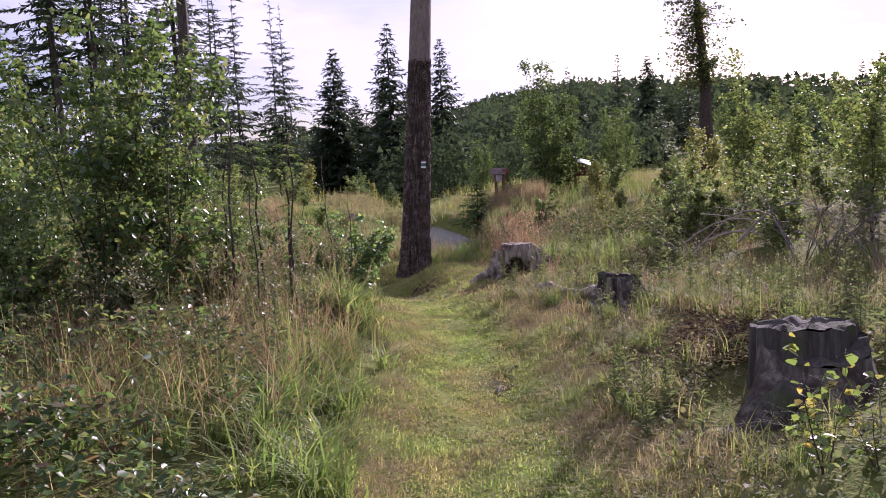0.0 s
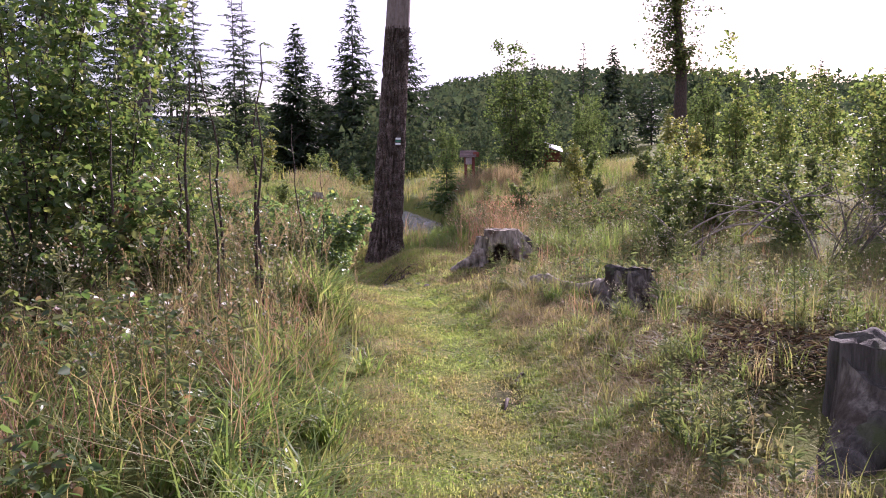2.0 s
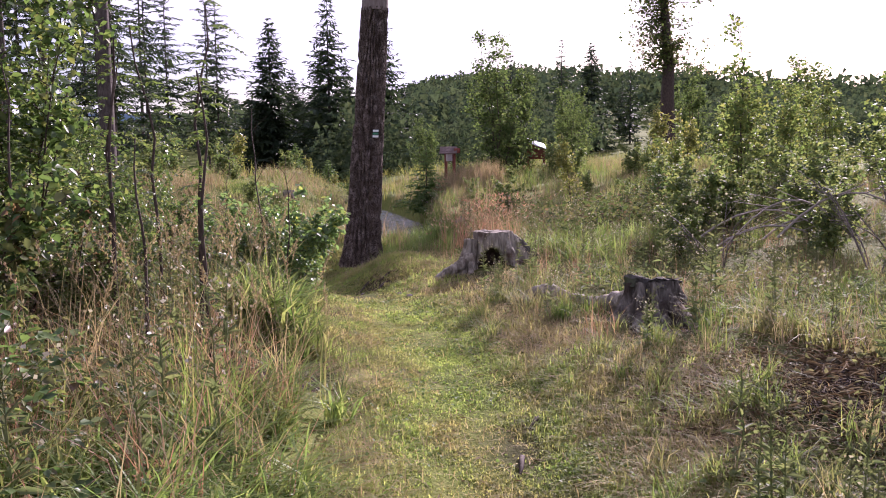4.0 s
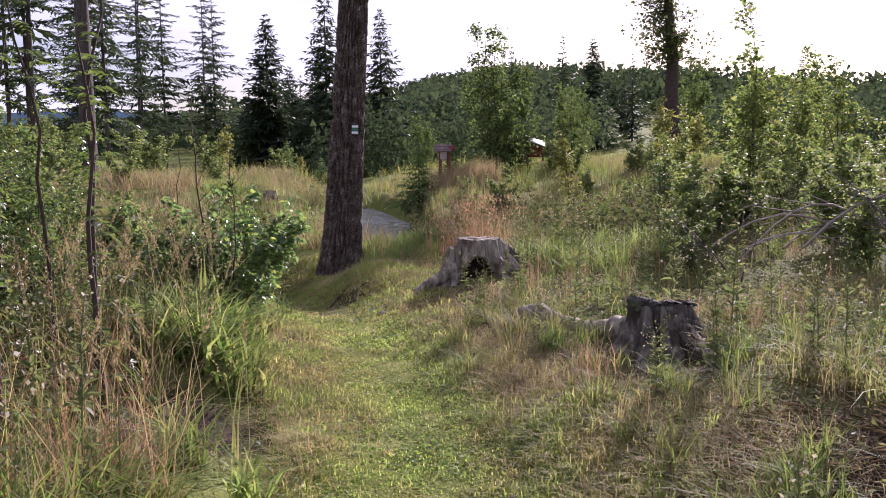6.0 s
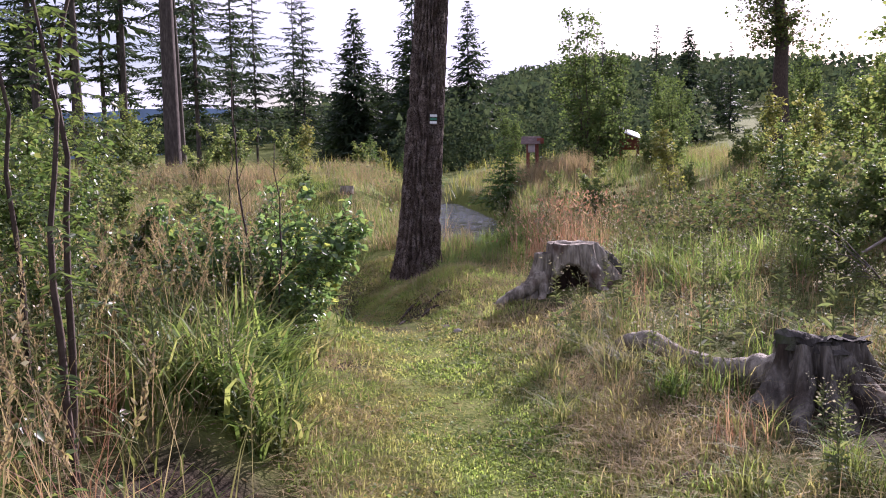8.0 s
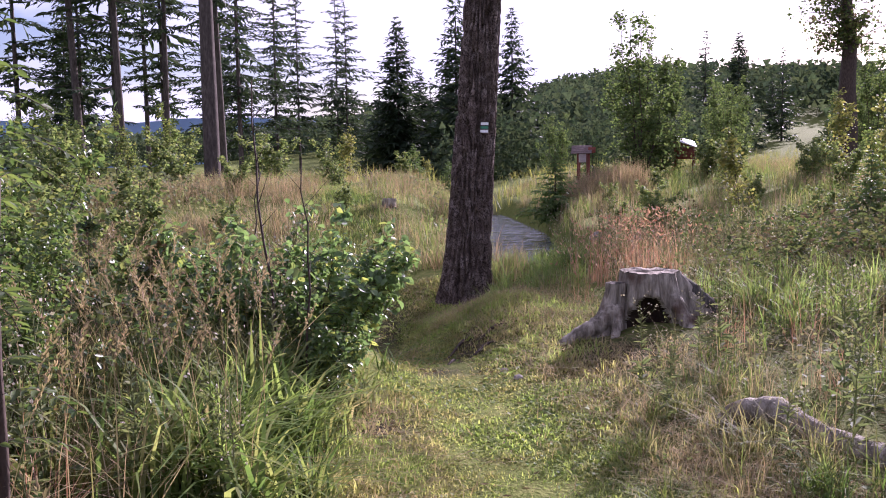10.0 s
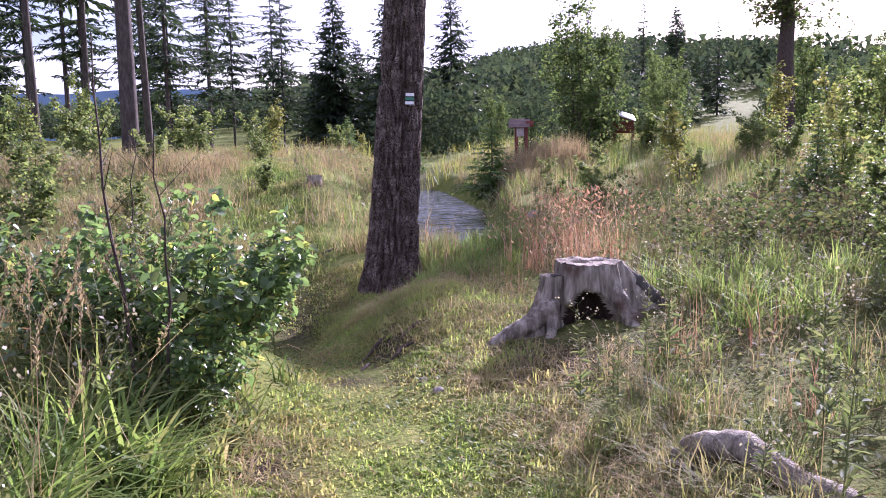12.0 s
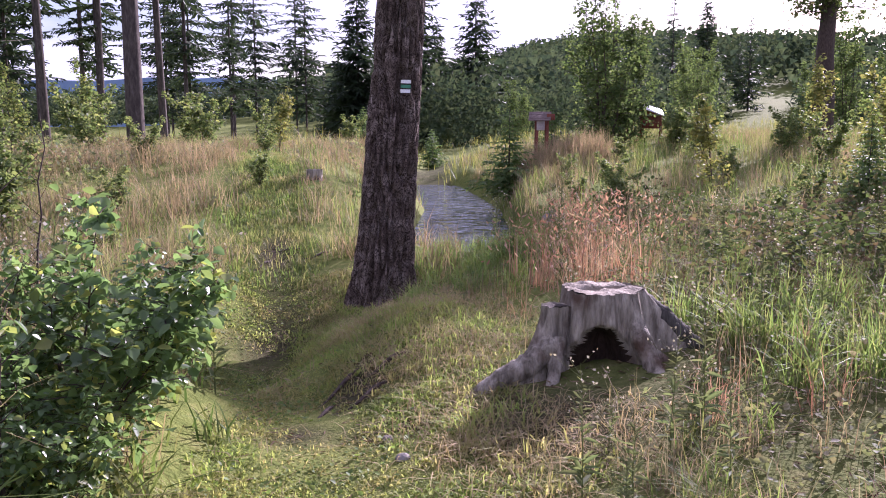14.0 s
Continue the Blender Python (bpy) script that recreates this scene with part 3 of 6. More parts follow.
def stump_part(r_top, height, flares, cavity=None, tilt=(0, 0), rows=26, cols=110, seed=0, wave=0.02, sink=0.12, ledge=None):
    """Side wall of a stump: a ring of fluted wood that flares into roots. flares: (angle, reach, width, start). cavity: (angle, width, depth, top)."""
    th = np.linspace(0, 2 * np.pi, cols, endpoint=False)
    v = []
    for i in range(rows + 1):
        h = i / rows
        for a in th:
            r = r_top * (1 + 0.10 * (1 - h))
            for fa, reach, wid, power in flares:
                da = (a - radians(fa) + np.pi) % (2 * np.pi) - np.pi
                r += reach * math.exp(-(da / wid) ** 2) * (1 - h) ** power
            r += wave * noise.noise((3.2 * math.cos(a) + seed, 3.2 * math.sin(a), h * 0.7)) * 1.6
            r += 0.010 * noise.noise((14 * math.cos(a), 14 * math.sin(a) + seed, h * 1.5))
            if cavity:
                ca, cw, cd, ct = cavity
                da = (a - radians(ca) + np.pi) % (2 * np.pi) - np.pi
                r -= cd * math.exp(-(da / cw) ** 4) * float(sstep(ct, ct - 0.22, h))
            r = max(r, 0.07)
            z = -sink + (height + sink) * h + tilt[0] * r * math.cos(a) * h + tilt[1] * r * math.sin(a) * h
            if i == rows:
                z += 0.02 * noise.noise((4 * math.cos(a) + seed, 4 * math.sin(a), 9))
            if ledge:
                la, lw, ld = ledge
                da = (a - radians(la) + np.pi) % (2 * np.pi) - np.pi
                z -= ld * math.exp(-(da / lw) ** 6) * float(sstep(0.55, 1.0, h))
            v.append((r * math.cos(a), r * math.sin(a), z))
    i = np.arange(rows)[:, None] * cols
    j = np.arange(cols)[None]
    q = np.stack([i + j, i + (j + 1) % cols, i + cols + (j + 1) % cols, i + cols + j], -1).reshape(-1, 4)
    return np.array(v), q


def cut_top(rim, rings=6, seed=0, crack=True, rough=0.008, sunk=0.0):
    """The sawn face inside a rim of points, uneven and split."""
    c = rim.mean(0)
    n = len(rim)
    v, q = [], []
    for k in range(rings + 1):
        f = 1 - k / rings * 0.97
        for j, p in enumerate(rim):
            w = c + (p - c) * f
            d = rough * noise.noise((w[0] * 9 + seed, w[1] * 9, 1)) * 2 - sunk * (1 - f)
            if crack and 0 < k < rings:
                d -= 0.06 * math.exp(-((w[1] - c[1] - 0.25 * (w[0] - c[0]) - 0.03) / 0.028) ** 2)
            v.append((w[0], w[1], w[2] + d))
    for k in range(rings):
        for j in range(n):
            q.append((k * n + j, k * n + (j + 1) % n, (k + 1) * n + (j + 1) % n, (k + 1) * n + j))
    return np.array(v), np.array(q)


def root_tube(pts, radii, material, parent, name="root", label=""):
    b = Build()
    pts = np.array(pts, dtype=float)
    t = np.linspace(0, len(pts) - 1, 8 * len(pts))
    P = np.stack([np.interp(t, range(len(pts)), pts[:, i]) for i in range(3)], -1)
    for _ in range(3):
        P[1:-1] = (P[:-2] + 2 * P[1:-1] + P[2:]) / 4
    R = np.interp(t, range(len(radii)), radii)
    R = R * np.array([1 + 0.25 * noise.noise((i * 0.5, radii[0] * 90, 2)) for i in range(len(t))])
    tube(b, P, R, 10)
    return part(name, b.mesh(name, material, True), parent, label)


# the stump with the hollow front, beside the path
st = thing("tree_stump", 1.93, 12.52, "weathered grey tree stump with hollow front and spreading roots", "stump", z=0.06)


def hollow_stump(parent):
    """Fluted wall with an arched hollow; faces inside the arch become a darkened part of their own."""
    rows, cols, height = 44, 168, 0.50
    th = np.linspace(0, 2 * np.pi, cols, endpoint=False)
    roots = ((196, 0.46, 0.20, 2.2), (312, 0.40, 0.15, 1.5), (330, 0.26, 0.12, 2.0), (352, 0.62, 0.15, 1.15), (55, 0.30, 0.4, 2.0), (125, 0.30, 0.4, 2.0))
    v, inside = [], []
    for i in range(rows + 1):
        h = i / rows
        for a in th:
            c, sn = math.cos(a), math.sin(a)
            r = 0.235 * (1 + 0.18 * (1 - h) - 0.03 * sstep(0.9, 1.0, h))
            for fa, reach, wid, power in roots:
                da = (a - radians(fa) + np.pi) % (2 * np.pi) - np.pi
                r += reach * math.exp(-(da / wid) ** 2) * (1 - h) ** power
            r += 0.045 * noise.noise((2.6 * c + 3, 2.6 * sn, h * 0.9)) + 0.016 * noise.noise((9 * c, 9 * sn, h * 1.6)) + 0.007 * noise.noise((24 * c, 24 * sn, h * 2.2))
            da = (a - radians(250 + 14 * h) + np.pi) % (2 * np.pi) - np.pi
            edge = 0.10 * noise.noise((5 * c, 5 * sn, h * 5))
            e = (da / 0.95) ** 2 + (h / 0.74) ** 2 + edge
            r -= 0.24 * float(sstep(1.05, 0.62, e))
            r = max(r, 0.05)
            z = -0.14 + (height + 0.14) * h
            if i == rows:
                z += 0.008 * noise.noise((4 * c, 4 * sn, 9))
            v.append((r * c, r * sn, z))
            inside.append(e < 0.98)
    v, inside = np.array(v), np.array(inside)
    i = np.arange(rows)[:, None] * cols
    j = np.arange(cols)[None]
    q = np.stack([i + j, i + (j + 1) % cols, i + cols + (j + 1) % cols, i + cols + j], -1).reshape(-1, 4)
    dark = inside[q].all(1)
    part("side", mesh_np("stump_side", v, [q[~dark]], M_STUMP, True), parent)
    part("hollow", mesh_np("stump_hollow", v, [q[dark]], M_HOLLOW_SHADE, True), parent, "dark hollow")
    v2, q2 = cut_top(v[-cols:], 10, 4, True, 0.012)
    part("cut_face", mesh_np("stump_cut", v2, [q2], M_CUT, True), parent, "sun-bleached sawn top with a split")


hollow_stump(st)
v3, q3 = stump_part(0.078, 0.42, [(205, 0.34, 0.4, 1.5), (240, 0.12, 0.3, 1.4)], seed=8, rows=18, cols=48, wave=0.012)
v3 = v3 + np.array([-0.29, -0.08, 0])
v3[-48:, 2] = 0.42 + 0.2 * (v3[-48:, 2] - 0.42)
part("side_lobe", mesh_np("stump_lobe", v3, [q3], M_STUMP, True), st)
v4, q4 = cut_top(v3[-48:], 3, 5, False)
part("lobe_cut_face", mesh_np("stump_lobe_cut", v4, [q4], M_CUT, True), st)
root_tube([(-0.30, -0.15, 0.20), (-0.46, -0.20, 0.09), (-0.62, -0.24, 0.03), (-0.78, -0.30, -0.06)], [0.085, 0.07, 0.06, 0.035], M_STUMP, st)
root_tube([(-0.28, -0.16, 0.24), (-0.32, -0.27, 0.06), (-0.36, -0.36, -0.06)], [0.045, 0.04, 0.03], M_STUMP, st)
root_tube([(0.15, -0.17, 0.32), (0.21, -0.30, 0.15), (0.25, -0.42, 0.03), (0.30, -0.60, -0.06)], [0.06, 0.055, 0.05, 0.03], M_STUMP, st)
# buttress's shaded side put into a darker wood than the other roots
root_tube([(0.22, 0.02, 0.44), (0.36, -0.02, 0.33), (0.50, -0.06, 0.20), (0.66, -0.12, 0.04), (0.78, -0.2, -0.06)], [0.055, 0.06, 0.055, 0.05, 0.03], M_STUMP_DARK, st)
root_tube([(0.20, -0.12, 0.22), (0.33, -0.24, 0.08), (0.44, -0.38, -0.04)], [0.05, 0.045, 0.03], M_STUMP, st)

# the low gnarled stump with a long arching root
st = thing("tree_stump", 2.42, 8.75, "low gnarled tree stump with long arching root", "stump", z=0.08)
v, q = stump_part(0.195, 0.345, [(200, 0.40, 0.3, 1.5), (236, 0.26, 0.18, 1.2), (265, 0.30, 0.15, 1.1), (295, 0.36, 0.14, 1.0), (335, 0.34, 0.2, 1.3), (90, 0.35, 0.6, 2)],
                  cavity=(250, 0.10, 0.06, 0.8), seed=21, wave=0.07, tilt=(0.0, -0.12))
part("side", mesh_np("stump_side", v, [q], M_STUMP_GREY, True), st)
v2, q2 = cut_top(v[-110:], seed=24, rough=0.03, sunk=0.06)
part("cut_face", mesh_np("stump_cut", v2, [q2], M_STUMP_DARK, True), st)
v3, q3 = stump_part(0.15, 0.028, [(180, 0.05, 0.5, 0), (10, 0.07, 0.4, 0), (280, 0.03, 0.3, 0)], seed=26, rows=6, cols=60, wave=0.05, sink=0.02, tilt=(-0.10, -0.10))
v3 = v3 + np.array([0.02, -0.02, 0.345])
part("cap", mesh_np("stump_cap", v3, [q3], M_STUMP_DARK, True), st, "loose dark slab of bark and moss on top")
v4, q4 = cut_top(v3[-60:], 5, 27, True, 0.025)
part("cap_top", mesh_np("stump_cap_top", v4, [q4], M_STUMP_DARK, True), st)
root_tube([(-0.05, -0.06, 0.20), (-0.20, 0.08, 0.17), (-0.34, 0.32, 0.13), (-0.46, 0.62, 0.13), (-0.56, 0.92, 0.17), (-0.70, 1.08, 0.10), (-0.80, 1.10, -0.06)], [0.12, 0.095, 0.06, 0.05, 0.065, 0.065, 0.03], M_STUMP, st, label="long bleached arching root")
root_tube([(0.04, -0.15, 0.20), (0.0, -0.36, 0.06), (-0.05, -0.52, 0.0), (-0.08, -0.66, -0.06)], [0.05, 0.045, 0.04, 0.03], M_STUMP_GREY, st)
root_tube([(-0.10, -0.14, 0.20), (-0.20, -0.30, 0.06), (-0.26, -0.44, -0.02)], [0.05, 0.05, 0.04], M_STUMP_GREY, st)
root_tube([(0.14, -0.1, 0.22), (0.19, -0.30, 0.12), (0.18, -0.46, 0.06), (0.17, -0.60, -0.03)], [0.04, 0.04, 0.04, 0.03], M_STUMP, st, label="bleached bare root")

# the big sawn stump beside the start of the path
st = thing("tree_stump", 2.64, 5.06, "large dark sawn tree stump with stepped top", "stump", z=-0.07)
v, q = stump_part(0.335, 0.52, [(205, 0.50, 0.30, 1.5), (268, 0.20, 0.5, 1.6), (320, 0.26, 0.4, 1.8), (30, 0.2, 0.5, 2), (120, 0.2, 0.5, 2)], seed=31, wave=0.02, ledge=(262, 1.25, 0.15))
part("side", mesh_np("stump_side", v, [q], M_STUMP_GREY, True), st)
v2, q2 = cut_top(v[-110:], seed=34, rough=0.02, sunk=0.02)
part("cut_face", mesh_np("stump_cut", v2, [q2], M_STUMP_DARK, True), st)
v3, q3 = stump_part(0.315, 0.565, [], seed=37, rows=14, cols=90, wave=0.03)
v3 = v3 * np.array([1.05, 0.84, 1]) + np.array([0.0, 0.08, 0])
part("raised_step", mesh_np("stump_step", v3, [q3], M_STUMP_DARK, True), st)
v4, q4 = cut_top(v3[-90:], 6, 39, True, 0.02)
part("step_cut_face", mesh_np("stump_step_cut", v4, [q4], M_STUMP_DARK, True), st)
root_tube([(-0.25, -0.2, 0.2), (-0.48, -0.34, 0.04), (-0.72, -0.42, 0.0), (-0.9, -0.5, -0.1)], [0.12, 0.10, 0.08, 0.05], M_STUMP_DARK, st)

# ------------------------------------------------------------ the pine beside the path


def bark_trunk(name, z0, z1, r_of, lean, rows, cols, plates, material, seed=0):
    v = []
    for i in range(rows + 1):
        z = z0 + (z1 - z0) * i / rows
        for j in range(cols):
            a = 2 * math.pi * j / cols
            r = r_of(z, a)
            c, s = math.cos(a), math.sin(a)
            w = noise.noise((c * 1.5, s * 1.5, z * 0.8 + seed)) * 0.5
            n1 = 1 - abs(noise.noise((c * 5.6 + w, s * 5.6 + w, z * 2.3 + seed))) * 2.6
            n2 = noise.noise((c * 11, s * 11, z * 6 + seed))
            r += plates * (-max(0, n1) ** 2.2 * 1.4 + 0.30 * n2)
            v.append((r * c + lean[0] * z, r * s + lean[1] * z, z))
    k = np.arange(rows)[:, None] * cols
    j = np.arange(cols)[None]
    q = np.stack([k + j, k + (j + 1) % cols, k + cols + (j + 1) % cols, k + cols + j], -1).reshape(-1, 4)
    return mesh_np(name, np.array(v), [q], material, True)


PINE_X, PINE_Y = 0.475, 16.2
pine = thing("pine_tree", PINE_X, PINE_Y, "tall pine with furrowed dark bark and a painted trail mark", "tree", z=-0.22)


def pine_r(z, a):
    r = 0.288 - 0.017 * z + 0.06 * math.exp(-max(z, 0) / 0.38)
    for fa, am, wd in ((-0.6, 0.16, 0.35), (3.6, 0.10, 0.4), (4.6, 0.09, 0.3), (1.3, 0.1, 0.5)):
        da = (a - fa + math.pi) % (2 * math.pi) - math.pi
        r += am * math.exp(-(da / wd) ** 2) * math.exp(-max(z, 0) / 0.20)
    return r


part("trunk", bark_trunk("pine_trunk", -0.25, 4.15, pine_r, (0.072, 0.0), 360, 170, 0.060, M_BARK), pine)
part("upper_trunk", bark_trunk("pine_upper", 4.10, 17.0, lambda z, a: max(0.03, 0.215 - 0.012 * (z - 4)), (0.072, 0.0), 100, 40, 0.006, M_BARK_TOP, 5), pine, "paler smooth upper bark")
mark = None
for dz, mat, nm in ((0.0, M_MARK, "trail_mark"), (0.045, M_WHITE, "white_band"), (-0.045, M_WHITE, "white_band")):
    zc = 2.13 + dz
    bm_v, bm_q = [], []
    for i in range(3):
        for j in range(7):
            a = radians(-90 + 24 + (j - 3) * 3.8)
            rr = pine_r(zc, a) + 0.012
            bm_v.append((rr * math.cos(a) + 0.072 * zc, rr * math.sin(a), zc + (i - 1) * 0.0165))
    for i in range(2):
        for j in range(6):
            k = i * 7 + j
            bm_q.append((k, k + 1, k + 8, k + 7))
    band = part(nm, mesh_np(nm, bm_v, [np.array(bm_q)], mat, True), mark or pine, "green painted trail mark between white bands" if mark is None else "")
    mark = mark or band
root_tube([(0.25, -0.15, 0.12), (0.48, -0.28, 0.0), (0.75, -0.36, -0.04)], [0.08, 0.06, 0.03], M_BARK, pine)

# ------------------------------------------------------------ conifers


def conifer(name, h, base, radius, whorls, per, mat, trunk_r=0.12, droop=0.25, twigs=7, seed=0, label="", tip=1.0, ragged=0.25, needle=1.0, category="tree", lean=0.0, gaps=0.08):
    """Trunk, and whorls of drooping boughs made of many small sprays; the bough tips are uneven."""
    g = np.random.default_rng(seed)
    root = new(name)
    tagged(root, label, category)
    b = Build()
    zz = np.linspace(-0.4, h, 9)
    tube(b, np.stack([lean * zz + 0 * zz, 0 * zz, zz], -1), np.maximum(0.008, trunk_r * (1 - np.clip(zz, 0, h) / h) ** 0.8), 8)
    part("trunk", b.mesh("conifer_trunk", M_TRUNK, True), root)
    f, bough = Build(), Build()
    pos, yaw, pitch, roll, size = [], [], [], [], []
    for w in range(whorls):
        s = w / (whorls - 1)
        z0 = z = base + (h * 0.985 - base) * s
        L = radius * (1 - s) ** (0.85 * tip) * (0.45 + 0.55 * min(1, s * 6 + 0.35)) + 0.03 * h * (1 - s) + 0.02
        k = per if s < 0.8 else max(4, per - 2)
        a0 = g.uniform(0, 6.28)
        for i in range(k):
            a = a0 + i * 2 * np.pi / k + g.normal(0, 0.18)
            l = L * (1 + g.normal(0, ragged))
            if l <= 0.02 or g.uniform() < gaps:
                continue
            z = z0 + g.normal(0, 0.16 * (h - base) / whorls)
            d = droop * (1 - 1.6 * s) + g.normal(0, 0.11)
            n = max(2, int(twigs * (0.4 + 0.6 * (1 - s))))
            t = (np.arange(n) + 0.6) / n
            bx = t * l
            bz = z + (-d * t + 0.35 * d * t ** 2) * l
            if l > radius * 0.3:
                tt = np.array([0, 0.5, 1.0])
                tube(bough, np.stack([np.cos(a) * tt * l + lean * z, np.sin(a) * tt * l, z + (-d * tt + 0.35 * d * tt ** 2) * l], -1), np.array([0.012, 0.008, 0.003]) * h / 10, 3)
            for side in (-1, 1):
                pos.append(np.stack([np.cos(a) * bx + lean * z, np.sin(a) * bx, bz], -1))
                yaw.append(a + side * g.uniform(0.5, 1.0, n))
                pitch.append(g.normal(-0.32, 0.34, n))
                roll.append(g.uniform(-0.9, 0.9, n))
                size.append(needle * (0.10 * l + 0.34 * l * (1 - t) * 0.9 + 0.16 * radius) * g.uniform(0.7, 1.3, n))
            pos.append(np.array([[np.cos(a) * l * 0.8 + lean * z, np.sin(a) * l * 0.8, z - d * 0.6 * l]]))
            yaw.append(np.array([a])), pitch.append(np.array([-0.1])), roll.append(np.array([0.0])), size.append(np.array([0.28 * l + 0.05]))
    SPRAY = np.array([(0, 0, 0), (0.17, 0.36, -0.03), (0.09, 0.70, 0.02), (0, 1.0, -0.08), (-0.09, 0.70, 0.02), (-0.17, 0.36, -0.03)])
    SP = [np.array([(0, 1, 2, 3), (0, 3, 4, 5)])]
    scatter(f, SPRAY, SP, np.concatenate(pos), np.concatenate(yaw), np.concatenate(pitch), np.concatenate(roll), np.concatenate(size))
    tagged(part("crown", f.mesh("conifer_crown", mat), root), kind="stuff")
    if bough.n:
        tagged(part("branchwork", bough.mesh("conifer_boughs", M_TRUNK), root), kind="stuff")
    return root


def place(ob, x, y, s=1.0, turn=0.0, z=None, first=[]):
    """The first call moves the thing itself, later ones copy it."""
    m = pose(x, y, z_at(x, y) if z is None else z, 0, 0, turn)
    if ob not in first:
        first.append(ob)
        ob.matrix_basis = m @ Matrix.Scale(s, 4)
        return ob
    made = copy_thing(ob, m)
    made.matrix_basis = m @ Matrix.Scale(s, 4)
    return made


fir_a = conifer("spruce_tree", 18.0, 0.8, 3.4, 34, 8, M_SPRUCE, 0.20, 0.16, 9, 1, "dark green full-skirted spruce at the wood's edge", ragged=0.2, needle=0.85, tip=0.8, gaps=0.08)
fir_b = conifer("spruce_tree", 20.0, 1.5, 3.0, 36, 7, M_SPRUCE, 0.22, 0.14, 9, 2, "tall dark spruce with narrow ragged crown", ragged=0.28, needle=0.82, tip=0.75, gaps=0.12)
fir_c = conifer("spruce_tree", 12.0, 0.6, 2.0, 22, 6, M_SPRUCE, 0.14, 0.2, 8, 3, "slender young spruce with thin open top", ragged=0.3, needle=0.8, gaps=0.12)
tall_a = conifer("forest_pine", 19.0, 4.5, 1.9, 26, 5, M_SPRUCE, 0.15, 0.22, 18, 4, "tall forest conifer with bare lower trunk and sparse boughs", ragged=0.5, needle=0.46, gaps=0.26)
tall_b = conifer("forest_pine", 21.0, 7.5, 2.3, 22, 5, M_SPRUCE, 0.17, 0.18, 20, 5, "tall bare-stemmed forest conifer with high sparse crown", ragged=0.45, needle=0.30, lean=-0.03, gaps=0.3)
tall_c = conifer("forest_pine", 16.0, 2.6, 1.5, 30, 5, M_SPRUCE, 0.085, 0.28, 15, 6, "slim forest conifer with drooping ragged boughs", ragged=0.5, needle=0.54, gaps=0.2)
tall_d = conifer("forest_pine", 22.0, 9.0, 2.4, 16, 5, M_SPRUCE, 0.27, 0.2, 20, 7, "stout bare-stemmed conifer at the front of the stand", ragged=0.45, needle=0.36, gaps=0.3)
# spruces at the edge of the wood ahead
for ob, x, y, tip in ((fir_a, -4.7, 85, 15.8), (fir_b, 0.8, 80, 17.2), (fir_b, 5.8, 81, 15.7), (fir_a, 30.7, 95, 15.3), (fir_c, 27.2, 95, 15.6), (fir_c, 37.3, 100, 14.4),
                      (fir_c, -1.6, 84, 10.0), (fir_a, 2.6, 88, 12.0), (fir_c, 7.2, 86, 10.5), (fir_a, -2.8, 90, 11.5), (fir_c, 4.0, 79, 9.0), (fir_a, 0.0, 92, 12.5),
                      (fir_c, 22.0, 98, 14.8), (fir_a, 25.0, 104, 13.0), (fir_b, 40.0, 110, 12.5), (fir_a, 34.0, 108, 12.0), (fir_c, 63.0, 120, 16.0), (fir_b, 70.0, 118, 17.0),
                      (fir_b, -24.6, 60, 13.4), (fir_a, -7.5, 95, 9.0), (fir_c, -9.5, 100, 8.0), (fir_a, 9.0, 92, 10.0), (fir_c, 6.4, 83, 8.0)):
    zb = z_at(x, y)
    place(ob, x, y, (tip - zb) / {fir_a: 18.0, fir_b: 20.0, fir_c: 12.0}[ob], (x * 37 + y * 11) % 360, zb)

# the stand of tall conifers
for ob, x, y, s in ((tall_d, -7.17, 31.8, 1.0), (tall_b, -11.0, 47.2, 1.1), (tall_b, -24.3, 123, 1.6), (tall_c, -17.2, 102, 1.7), (tall_c, -13.0, 104, 1.6), (tall_c, -11.4, 100, 1.45), (tall_a, -13.4, 60, 1.1),
                    (tall_b, -12.4, 38, 0.95), (tall_a, -13.2, 39.5, 0.9), (tall_b, -14.0, 38, 1.0), (tall_b, -13.4, 46, 1.0), (tall_a, -14.0, 47.5, 0.9), (tall_c, -15.3, 68, 1.3), 
                    (tall_c, -17.0, 45, 1.1), (tall_a, -19.5, 44, 0.9), (tall_c, -19.0, 75, 1.3), (tall_c, -16.0, 84, 1.5), (tall_c, -23.0, 90, 1.5), (tall_a, -16.5, 52, 1.0)):
    place(ob, x, y, s, (x * 53 + y * 29) % 360)

# young spruces
young = conifer("young_spruce", 2.0, 0.12, 0.80, 17, 8, M_YSPRUCE, 0.03, 0.02, 9, 9, "fresh green young spruce standing in dry grass", ragged=0.2, needle=0.6)
for x, y, s in ((2.9, 26.6, 0.98), (1.4, 42.0, 0.8), (-1.2, 39.0, 0.75), (0.2, 40.0, 0.7), (4.4, 30.0, 0.7), (12.5, 33.0, 0.8), (6.2, 17.5, 0.55)):
    place(young, x, y, s, (x * 71) % 360)

# ------------------------------------------------------------ broad-leaved shrubs and saplings


